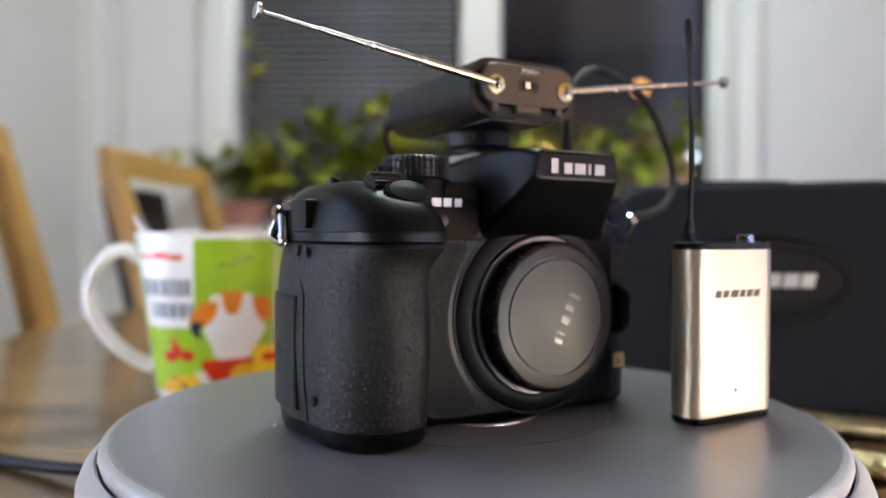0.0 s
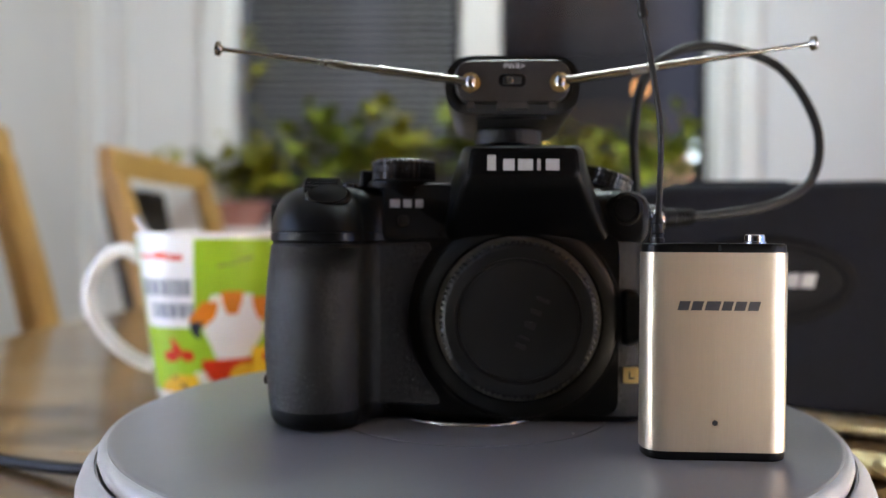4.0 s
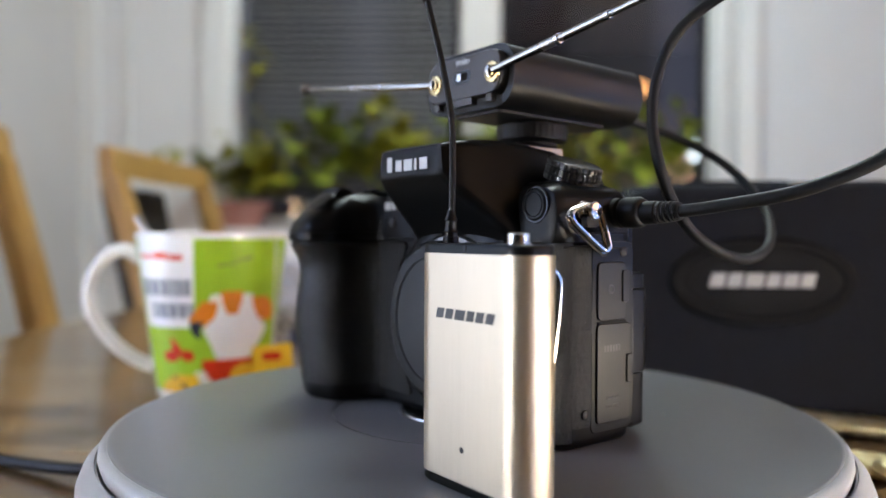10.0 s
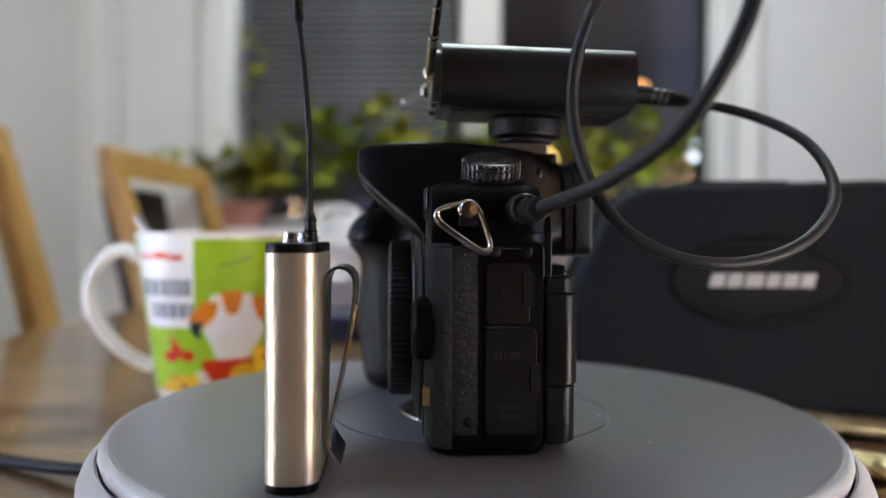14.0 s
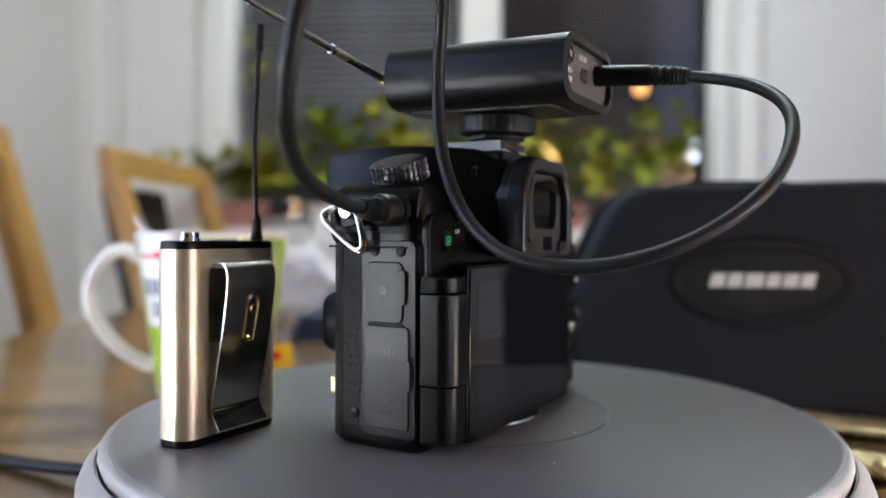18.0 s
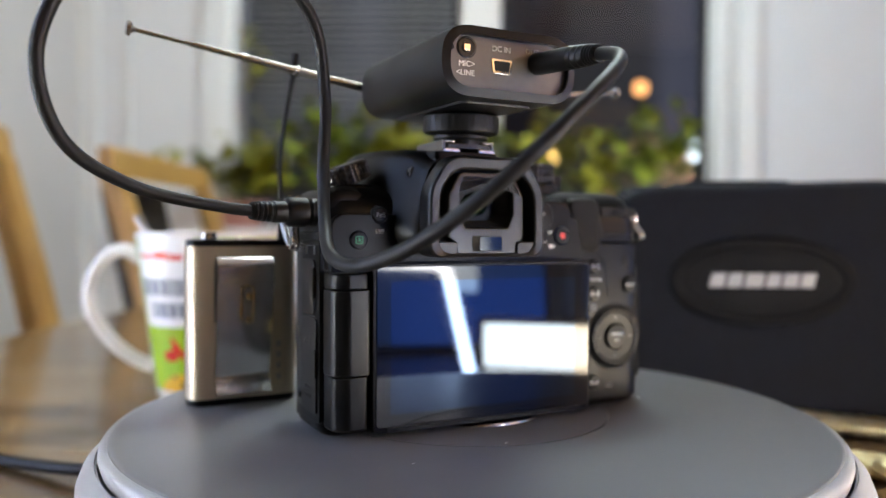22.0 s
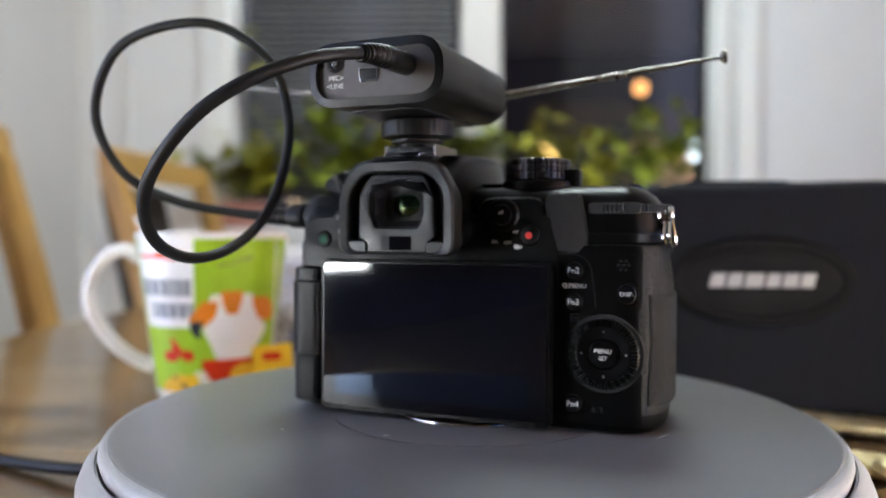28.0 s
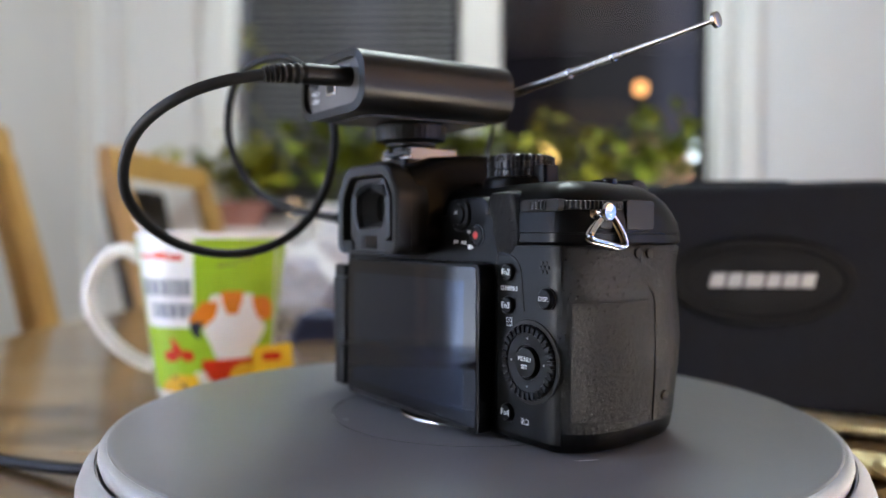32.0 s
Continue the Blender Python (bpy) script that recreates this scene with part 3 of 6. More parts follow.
def potted_plant(x, y, pot_r, pot_h, spread, height, count, size, pot_mat, leaf_mat, label, seed, lean=(0, 0)):
    rng = random.Random(seed)
    t = thing("potted_plant", label, "plant", pose(x, y, WS))
    height *= 1.22
    part("pot", lathe([(pot_r * 0.6, 0), (pot_r * 0.72, 0.002), (pot_r * 0.95, pot_h * 0.82), (pot_r * 1.05, pot_h * 0.84), (pot_r * 1.07, pot_h), (pot_r * 0.95, pot_h), (pot_r * 0.9, pot_h * 0.86)], 28), pot_mat, t, unit=1)
    part("soil", disc(pot_r * 0.91, pot_h * 0.82, pot_h * 0.9, 0.004, seg=24), SOIL, t, unit=1)
    stems, leaves = bmesh.new(), bmesh.new()
    for s in range(count):
        a, u = rng.uniform(0, 2 * math.pi), rng.uniform(0.25, 1.0)
        tip = Vector((math.cos(a) * spread * u + lean[0] * u, math.sin(a) * spread * 0.45 * u + lean[1] * u, pot_h + height * rng.uniform(0.25, 1.0) * (1.1 - 0.4 * u)))
        root = Vector((rng.uniform(-0.3, 0.3) * pot_r, rng.uniform(-0.3, 0.3) * pot_r, pot_h * 0.88))
        midp = (root + tip) / 2 + Vector((0, 0, height * 0.12))
        path = curve_through([root, midp, tip], 4)
        tube(path, lambda v: 0.0022 - 0.0012 * v, 5, stems)
        for k in range(rng.randint(3, 5)):
            b = path[-1 - min(k, 5)] + Vector((rng.uniform(-0.006, 0.006), rng.uniform(-0.006, 0.006), 0))
            ang = rng.uniform(0, 2 * math.pi)
            leaf_mesh(leaves, b, (math.cos(ang), math.sin(ang) * 0.8, rng.uniform(-0.5, 0.6)), size * rng.uniform(0.6, 1.15), rng.uniform(-0.7, 0.7), rng)
    tagged(part("stem", stems, STEM, t, unit=1), kind="stuff")
    tagged(part("foliage", leaves, leaf_mat, t, unit=1), kind="stuff")
    return t


SY = YF - 0.085
potted_plant(-0.655, SY, 0.075, 0.075, 0.18, 0.17, 26, 0.055, TERRA, LEAF, "leafy yellow-green plant in a pink terracotta pot", 3, (0.02, -0.03))
potted_plant(-0.42, SY + 0.02, 0.06, 0.07, 0.20, 0.26, 23, 0.06, WHITEPOT, LEAF_D, "bushy green plant in a white pot on the sill", 5)
potted_plant(-0.22, SY, 0.06, 0.07, 0.16, 0.25, 20, 0.06, WHITEPOT, LEAF, "yellow-green plant in a white pot on the sill", 8)
potted_plant(0.02, SY - 0.02, 0.05, 0.07, 0.11, 0.30, 14, 0.075, WHITEPOT, LEAF_D, "tall green plant in a white pot before the mullion", 11)
potted_plant(0.27, SY, 0.06, 0.07, 0.17, 0.25, 19, 0.06, TERRA, LEAF, "dense yellow-green plant in a terracotta pot", 13)
potted_plant(0.50, SY, 0.055, 0.07, 0.15, 0.23, 14, 0.055, WHITEPOT, LEAF_D, "low green plant in a white pot on the sill", 17)
potted_plant(0.57, SY + 0.01, 0.05, 0.06, 0.07, 0.30, 6, 0.05, TERRA, LEAF, "thin-stemmed green plant in a small terracotta pot", 19)


def vine(points, n, size, leaf_mat, label, seed):
    rng = random.Random(seed)
    t = thing("climbing_vine", label, "plant", Matrix.Translation(points[0]))
    base = Vector(points[0])
    path = [p - base for p in curve_through(points, 8)]
    part("stem", tube(path, 0.0016, 5), STEM, t, unit=1)
    leaves = bmesh.new()
    for i in range(n):
        p = path[int(len(path) * (i + 0.5) / n)]
        ang = rng.uniform(0, 6.28)
        leaf_mesh(leaves, p, (math.cos(ang), math.sin(ang) * 0.6, rng.uniform(-0.8, 0.3)), size * rng.uniform(0.7, 1.2), rng.uniform(-0.6, 0.6), rng)
    part("foliage", leaves, leaf_mat, t, unit=1)


vine([(-0.62, SY, 1.0), (-0.64, SY + 0.03, 1.2), (-0.63, SY + 0.04, 1.36), (-0.62, SY + 0.03, 1.46)], 9, 0.055, LEAF, "thin climbing vine with sparse green leaves before the blind", 23)
vine([(-0.70, SY, 0.96), (-0.78, SY - 0.03, 1.06), (-0.86, SY - 0.04, 1.09), (-0.90, SY - 0.05, 1.02)], 9, 0.065, LEAF, "trailing vine with green leaves beside the window", 29)
vine([(0.55, SY, 0.97), (0.60, SY, 1.12), (0.57, SY, 1.26)], 6, 0.05, LEAF_D, "thin green shoot with a few leaves before the pane", 31)


# ------------------------------------------------------------------ table and chairs
def dining_table():
    t = thing("dining_table", "long dining table with a glossy brown marbled cover", "table", pose(0, 0.3, 0))
    part("tabletop", soft_box(-0.455, 0.46, -1.15, 1.35, TABLE_Z - 0.03, TABLE_Z, 0.02, 0.004), TABLETOP, t, unit=1)
    part("apron", solid([(-0.4, 0.4, -1.07, 1.27, TABLE_Z - 0.11, TABLE_Z - 0.031)]), OAK, t, unit=1)
    for x in (-0.37, 0.37):
        for y in (-1.02, 1.22):
            part("leg", soft_box(x - 0.035, x + 0.035, y - 0.035, y + 0.035, 0, TABLE_Z - 0.112, 0.008, 0.002), OAK, t, unit=1)


dining_table()


def dining_chair(at):
    t = thing("dining_chair", "light oak dining chair with a black leatherette back pad", "chair", at, "chairs along the table")
    for s in (-1, 1):
        path = curve_through([(-0.40, s * 0.205, 0), (-0.36, s * 0.205, 0.25), (-0.365, s * 0.205, 0.45), (-0.41, s * 0.212, 0.72), (-0.475, s * 0.218, 0.955)], 6)
        bm = bmesh.new()
        loops = []
        for i, p in enumerate(path):
            u = i / (len(path) - 1)
            w, d = 0.020 + 0.004 * math.sin(u * 3.1), 0.026 - 0.006 * u
            loops.append([p + Vector(v) for v in ((-d, -w * 0.6, 0), (-d * 0.5, -w, 0), (d * 0.5, -w, 0), (d, -w * 0.6, 0), (d, w * 0.6, 0), (d * 0.5, w, 0), (-d * 0.5, w, 0), (-d, w * 0.6, 0))])
        part("back_post", skin(bm, loops), OAK, t, unit=1)
    bm = bmesh.new()
    loops = []
    for k in range(13):
        y = -0.237 + 0.474 * k / 12
        bow = -0.018 * (1 - (y / 0.237) ** 2)
        up = 0.006 * (1 - (y / 0.237) ** 2)
        loops.append([(-0.49 + bow, y, 0.955), (-0.462 + bow, y, 0.95), (-0.468 + bow, y, 0.99 + up), (-0.478 + bow, y, 1.0 + up), (-0.492 + bow, y, 0.996 + up)])
    part("top_rail", skin(bm, loops), OAK, t, unit=1)
    bm = soft_box(-0.13, 0.13, -0.02, 0.0, 0, 0.42, 0.02, 0.008)
    bm.transform(Matrix.Translation((-0.458, 0, 0.525)) @ Matrix.Rotation(radians(-12), 4, "Y") @ Matrix.Rotation(radians(90), 4, "Z"))
    part("back_pad", bm, BLACKSEAT, t, "black padded back panel", unit=1)
    part("lower_rail", soft_box(-0.39, -0.365, -0.19, 0.19, 0.49, 0.53, 0.005, 0.003), OAK, t, unit=1)
    part("seat", soft_box(-0.40, 0.03, -0.22, 0.22, 0.43, 0.475, 0.03, 0.012), BLACKSEAT, t, "black padded seat", unit=1)
    for s in (-1, 1):
        part("front_leg", soft_box(-0.02, 0.02, s * 0.19 - 0.02, s * 0.19 + 0.02, 0, 0.428, 0.006, 0.002), OAK, t, unit=1)
    return t


chair = dining_chair(pose(-0.166, 0.525, 0))
copy_thing(chair, pose(-0.135, 1.232, 0))


# ------------------------------------------------------------------ lamps and added glows beside the set
def led_panel(at, w, h, strength, colour, label):
    t = thing("light_bar", label, "lamp", at)
    part("housing", soft_box(-w / 2 - 0.006, w / 2 + 0.006, 0.002, 0.024, 0, h + 0.003, 0.003, 0.001, "y"), PLASTIC, t, "black lamp housing", unit=1)
    part("diffuser", soft_box(-w / 2, w / 2, -0.001, 0.0018, 0.001, h, 0.002, 0.0005, "y"), glow("lit_diffuser", colour, strength), t, "lit white diffuser", unit=1)
    return t


led_panel(pose(0.332, -0.132, TABLE_Z, 0, 0, 250), 0.15, 0.033, 42.0, (1.0, 0.85, 0.64), "low lit white light bar lying on the table")


def tube_light(foot, path, lit, label):
    """A bent lit tube on a small foot; points are in millimetres from the plate's centre."""
    at = Vector((foot[0], foot[1], 0)) * MM
    t = thing("tube_light", label, "lamp", pose(at.x, at.y, TABLE_Z), group="tube lights beside the turntable")
    part("stand", disc(0.026, 0, 0.006, 0.001), PLASTIC, t, "black round foot", unit=1)
    pts = [Vector(p) * MM - at + Vector((0, 0, PLATE_Z - TABLE_Z)) for p in path]
    part("stem", tube([(0, 0, 0.004), tuple(pts[0])], 0.0035, 12), PLASTIC, t, unit=1)
    part("tube", tube([tuple(p) for p in pts], 0.0038, 12), lit, t, "lit white bent tube", unit=1)


tube_light((212, -155), [(214, -158, -30), (228, -184, 30), (230, -188, 37), (226, -192, 42), (180, -228, 45)], glow("lit_tube", (0.97, 0.98, 1.0), 60.0), "bent lit white tube light on a small black foot")
tube_light((-308, -179), [(-306, -180, -30), (-289, -189, 30), (-287, -190, 36), (-284, -193, 40), (-262, -222, 42)], glow("bright_lit_tube", (0.95, 0.98, 1.0), 195.0), "bent lit white tube light on a small black foot")


# Unseen warm glows, added only to put ochre highlights on the glossy parts.
def floor_lamp(x, y, z0, z1, strength):
    t = thing("floor_lamp", "added warm glowing cylinder on a pole, unseen, for warm reflections", "lamp", pose(x, y, 0), group="floor lamps")
    part("glow_base", disc(0.14, 0, 0.025, 0.005), DARK, t, unit=1)
    part("glow_pole", tube([(0, 0, 0.02), (0, 0, z1 - 0.1)], 0.012, 10), DARK, t, unit=1)
    part("shade", lathe([(0.20, z0), (0.202, z0), (0.17, z1), (0.168, z1)], 36), glow("warm_reflection_glow", (1.0, 0.60, 0.27), strength), t, "warm glowing cylinder, added for reflections", unit=1)


floor_lamp(1.12, -0.92, 1.10, 1.50, 2.4)
floor_lamp(1.15, -0.25, 1.00, 1.36, 4.5)


def wardrobe():
    t = thing("wardrobe", "light oak wardrobe with three doors", "wardrobe", pose(1.33, -2.18, 0))
    part("carcass", soft_box(-0.83, 0.83, -0.21, 0.20, 0.0, 1.95, 0.006, 0.003), OAK, t, unit=1)
    for k in range(3):
        x = -0.55 + 0.55 * k
        d = part("door", soft_box(x - 0.268, x + 0.268, 0.201, 0.222, 0.06, 1.93, 0.004, 0.002), OAK, t, unit=1)
        part("handle", tube([(x + 0.22, 0.222, 0.95), (x + 0.22, 0.25, 0.97), (x + 0.22, 0.25, 1.08), (x + 0.22, 0.222, 1.10)], 0.006, 8), SHOE, d, unit=1)


wardrobe()


def tablet():
    # Out-of-view panel, added to mirror a blue glow and white column in the screen.
    t = thing("tablet", "added blue glowing panel on a stand, unseen, for blue reflections", "tablet", pose(0.322, -0.297, TABLE_Z, 0, 0, 230))
    up = Matrix.Translation((0, 0.002, 0.002)) @ Matrix.Rotation(radians(-10), 4, "X")
    for name, box, material, note in (("body", (-0.135, 0.135, 0.0, 0.008, 0.0, 0.19, 0.008, 0.002, "y"), PLASTIC, "black body of the added panel"), ("display", (-0.13, 0.13, -0.0012, 0.0005, 0.004, 0.185, 0.002, 0.0003, "y"), blue_glow_panel(), "glowing blue face of the added panel"), ("white_glow_patch", (-0.07, -0.045, -0.002, -0.0015, 0.05, 0.10, 0.002, 0.0002, "y"), glow("white_patch_glow", (0.85, 0.92, 1.0), 9.0), "white glowing patch on the panel, added for reflections")):
        bm = soft_box(*box)
        bm.transform(up)
        part(name, bm, material, t, note, unit=1)
    part("stand", soft_box(-0.04, 0.04, 0.01, 0.09, 0.0, 0.012, 0.006, 0.002), PLASTIC, t, "black stand of the added panel", unit=1)


def blue_glow_panel():
    """The added panel's glow, which runs from bright blue to near black."""
    m, t, b = nodes("blue_panel_glow")
    co = t.nodes.new("ShaderNodeTexCoord")
    sep = t.nodes.new("ShaderNodeSeparateXYZ")
    link(t, co.outputs["Object"], sep.inputs[0])
    ramp = t.nodes.new("ShaderNodeMapRange")
    ramp.inputs["From Min"].default_value, ramp.inputs["From Max"].default_value = 0.085, -0.01
    ramp.inputs["To Min"].default_value, ramp.inputs["To Max"].default_value = 0.02, 2.2
    link(t, sep.outputs["X"], ramp.inputs["Value"])
    b.inputs["Base Color"].default_value = (0.01, 0.01, 0.012, 1)
    b.inputs["Emission Color"].default_value = (0.10, 0.28, 1.0, 1)
    link(t, ramp.outputs[0], b.inputs["Emission Strength"])
    return m


tablet()


def ceiling_lamp():
    t = thing("ceiling_light", "square white ceiling light with a lit diffuser", "lamp", pose(0.15, 0.95, ZC))
    part("frame", soft_box(-0.28, 0.28, -0.28, 0.28, -0.075, 0, 0.02, 0.004), TRIMPAINT, t, unit=1)


ceiling_lamp()


# ------------------------------------------------------------------ things on the table
def turntable():
    t = thing("turntable", "round silver turntable with a dark grey turning plate", "turntable", pose(0, 0, TABLE_Z))
    z = 40.0
    prof = [(122, 0.5), (124.5, 1.5), (126.3, 6), (126.6, 20), (126.2, 28), (124.6, 32.2), (122.3, 34.6), (121.2, 35.0), (120.9, 34.2), (120.4, 34.2), (119.0, 30)]
    part("base", lathe(prof, 128), BASEPLASTIC, t, "silver grey rounded plastic base")
    part("foot_ring", ring(105, 118, 0, 1.2), MATTE, t)
    p = part("plate", lathe([(100, z - 6), (119.6, z - 6), (120.3, z - 3.4), (120.1, z - 2.0), (119.3, z - 1.0), (118.2, z - 0.55)], 128), BASEPLASTIC, t, "silver rim of the turning plate")
    part("plate_top", lathe([(117.5, -2.0), (117.9, -0.9), (117.6, -0.35), (116.9, -0.05), (115.5, 0.0), (48.35, 0.0), (48.3, -0.9), (47.75, -0.9), (47.7, 0.0), (25.4, 0.0), (25.35, -1.2), (24.7, -1.2)], 144, (0, 0, z)), PLATE, p, "dark grey lacquered plate top")
    part("hub_disc", lathe([(24.6, -1.0), (24.6, 0.1), (24.35, 0.5), (23.8, 0.75), (23.2, 0.8), (22.4, 0.6), (20, 0.15), (0.5, 0.1)], 64, (0, 0, z)), CHROME, p, "polished steel disc at the middle")
    chips = ((-13.0, 42.8, 1.6, 0.5, 20), (44.3, -9.0, 1.4, 0.5, 70), (-63, -26, 0.5, 5.0, -25), (37.5, 4, 0.5, 0.4, 0), (12, 66, 0.8, 0.4, 10))
    for k, (x, y, a, b, r) in enumerate(chips):
        c, s = math.cos(radians(START)), math.sin(radians(START))
        bm = lathe([(0.9, 0.02), (0.8, 0.09), (0.2, 0.12)], 7, wob=lambda g, q: 0.25 * math.sin(3 * g + k))
        bm.transform(Matrix.Translation((c * x + s * y, -s * x + c * y, z)) @ Matrix.Rotation(radians(r), 4, "Z") @ Matrix.Diagonal((a * 0.7, b * 0.7, 1, 1)))
        part("paint_chip", bm, INK_W, p, "small white fleck on the plate")
    part("cord_boot", tube([(-122, 24, 9), (-134, 26, 8.5), (-140, 27, 8)], lambda u: 4.2 - 1.0 * u, 14), CORD, t)
    part("power_cord", tube(curve_through([(-138, 26, 8), (-160, 34, 5.5), (-190, 48, 3.2), (-230, 62, 2.8), (-300, 60, 2.7), (-420, 20, 2.6)], 8), 2.6, 12), PLASTIC, t, "black power cord lying on the table")
    return t, p


TURNTABLE, TURNING_PLATE = turntable()


def mug():
    t = thing("mug", "white ceramic mug with a green, white and red printed wrap", "mug", pose(-0.164, 0.212, TABLE_Z))
    H, R0, R1 = 102.5, 33.0, 47.0

    def rad(z):
        u = z / H
        return R0 + (R1 - R0) * (u ** 0.9)

    outer = [(R0 - 4, 0), (R0 - 1, 0.4)] + [(rad(z), z) for z in [2.5, 6] + [H * k / 12 for k in range(1, 12)] + [H - 1.2]] + [(R1 - 0.5, H - 0.2), (R1 - 1.6, H), (R1 - 2.8, H - 0.4), (R1 - 3.4, H - 2)]
    inner = [(rad(H * k / 10) - 3.6, H * k / 10) for k in range(9, 0, -1)] + [(R0 - 6, 5)]
    part("body", lathe(outer + inner, 72), CERAMIC, t)
    part("tea", disc(rad(85) - 3.7, 84.4, 85.2, 0.2, seg=48), TEA, t)
    view = math.atan2(-482, 164)
    # handle on the side away from the case
    hp = curve_through([(-42, 0, 86), (-53, 0, 91.5), (-64, 0, 86), (-72.0, 0, 69), (-69.5, 0, 51), (-59.5, 0, 35.5), (-48, 0, 25), (-36, 0, 18.5)], 6)
    bm = bmesh.new()
    loops = []
    for i, p in enumerate(hp):
        tg = (hp[min(i + 1, len(hp) - 1)] - hp[max(i - 1, 0)]).normalized()
        nrm = tg.cross(Vector((0, 1, 0)))
        loops.append([p + nrm * 4.6 * math.cos(a) + Vector((0, 1, 0)) * 6.6 * math.sin(a) for a in [2 * math.pi * k / 14 for k in range(14)]])
    skin(bm, loops)
    bm.transform(Matrix.Rotation(view + math.pi / 2, 4, "Z"))
    part("handle", bm, CERAMIC, t, "looped white handle")

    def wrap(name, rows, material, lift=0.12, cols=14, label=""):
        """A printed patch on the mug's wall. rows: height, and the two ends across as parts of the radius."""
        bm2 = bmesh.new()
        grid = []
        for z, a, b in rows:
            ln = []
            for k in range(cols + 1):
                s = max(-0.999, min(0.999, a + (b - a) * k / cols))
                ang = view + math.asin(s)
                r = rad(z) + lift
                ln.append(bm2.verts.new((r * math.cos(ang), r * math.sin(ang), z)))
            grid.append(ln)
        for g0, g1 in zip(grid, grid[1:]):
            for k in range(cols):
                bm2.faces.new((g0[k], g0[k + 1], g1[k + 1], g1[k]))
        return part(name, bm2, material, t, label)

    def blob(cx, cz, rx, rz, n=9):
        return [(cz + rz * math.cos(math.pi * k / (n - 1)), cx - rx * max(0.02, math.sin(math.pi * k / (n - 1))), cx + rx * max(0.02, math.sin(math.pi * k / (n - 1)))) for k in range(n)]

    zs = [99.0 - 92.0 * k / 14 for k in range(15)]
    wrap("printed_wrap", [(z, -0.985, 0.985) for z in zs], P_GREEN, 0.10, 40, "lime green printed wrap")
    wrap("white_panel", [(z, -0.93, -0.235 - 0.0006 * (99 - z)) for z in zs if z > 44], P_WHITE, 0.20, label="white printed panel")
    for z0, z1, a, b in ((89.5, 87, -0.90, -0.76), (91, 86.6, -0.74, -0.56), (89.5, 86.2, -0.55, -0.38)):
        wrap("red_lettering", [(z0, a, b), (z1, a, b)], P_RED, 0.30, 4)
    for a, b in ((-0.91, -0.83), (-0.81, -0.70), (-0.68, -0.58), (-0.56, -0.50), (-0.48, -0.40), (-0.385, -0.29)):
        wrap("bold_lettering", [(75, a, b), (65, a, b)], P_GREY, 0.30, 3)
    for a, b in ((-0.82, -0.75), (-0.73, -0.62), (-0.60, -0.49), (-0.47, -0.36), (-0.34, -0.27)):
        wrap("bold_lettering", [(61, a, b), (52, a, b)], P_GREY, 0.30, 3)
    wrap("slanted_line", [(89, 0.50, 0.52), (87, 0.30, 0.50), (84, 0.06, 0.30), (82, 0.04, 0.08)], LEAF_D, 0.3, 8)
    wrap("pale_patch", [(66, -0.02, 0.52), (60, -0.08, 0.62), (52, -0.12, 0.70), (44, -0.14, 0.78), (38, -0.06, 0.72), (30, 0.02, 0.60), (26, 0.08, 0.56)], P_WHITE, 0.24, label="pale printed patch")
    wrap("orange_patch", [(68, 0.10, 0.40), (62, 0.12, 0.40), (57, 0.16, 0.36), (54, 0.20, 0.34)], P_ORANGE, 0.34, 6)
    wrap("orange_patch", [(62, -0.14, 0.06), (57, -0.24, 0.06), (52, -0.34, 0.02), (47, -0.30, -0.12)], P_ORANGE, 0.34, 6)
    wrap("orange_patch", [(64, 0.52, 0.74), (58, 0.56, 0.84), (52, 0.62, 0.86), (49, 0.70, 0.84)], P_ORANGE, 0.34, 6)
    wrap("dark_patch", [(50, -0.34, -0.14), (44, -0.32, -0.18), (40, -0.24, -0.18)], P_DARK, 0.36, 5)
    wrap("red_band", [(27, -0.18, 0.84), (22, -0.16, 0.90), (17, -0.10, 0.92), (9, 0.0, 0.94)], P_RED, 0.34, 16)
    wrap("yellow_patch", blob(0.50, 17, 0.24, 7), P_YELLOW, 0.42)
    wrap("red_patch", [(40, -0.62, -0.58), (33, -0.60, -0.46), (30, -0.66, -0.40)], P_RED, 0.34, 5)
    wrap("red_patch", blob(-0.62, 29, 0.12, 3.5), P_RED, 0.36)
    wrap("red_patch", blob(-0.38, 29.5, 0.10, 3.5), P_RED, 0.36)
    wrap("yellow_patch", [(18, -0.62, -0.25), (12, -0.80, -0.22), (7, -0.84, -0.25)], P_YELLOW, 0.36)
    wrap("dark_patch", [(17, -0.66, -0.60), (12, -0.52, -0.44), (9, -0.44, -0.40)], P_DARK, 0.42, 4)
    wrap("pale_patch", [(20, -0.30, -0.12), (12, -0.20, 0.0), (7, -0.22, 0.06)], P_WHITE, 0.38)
    return t


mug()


def teaspoon():
    t = thing("teaspoon", "steel teaspoon standing in the mug", "spoon", pose(-0.164, 0.212, TABLE_Z))
    part("handle", tube(curve_through([(20, -8, 12), (-12, -6, 60), (-42, -2, 103), (-48.5, -1, 112.5)], 6), lambda u: 1.4 + 1.3 * u, 10), CHROME, t)
    bm = lathe([(0.4, -12), (6, -10), (9, -3), (8, 4), (3, 10), (0.6, 12)], 16)
    bm.transform(Matrix.Translation((20.5, -8, 13)) @ Matrix.Rotation(radians(30), 4, "Y") @ Matrix.Diagonal((1, 0.25, 1, 1)))
    part("bowl", bm, CHROME, t)


teaspoon()


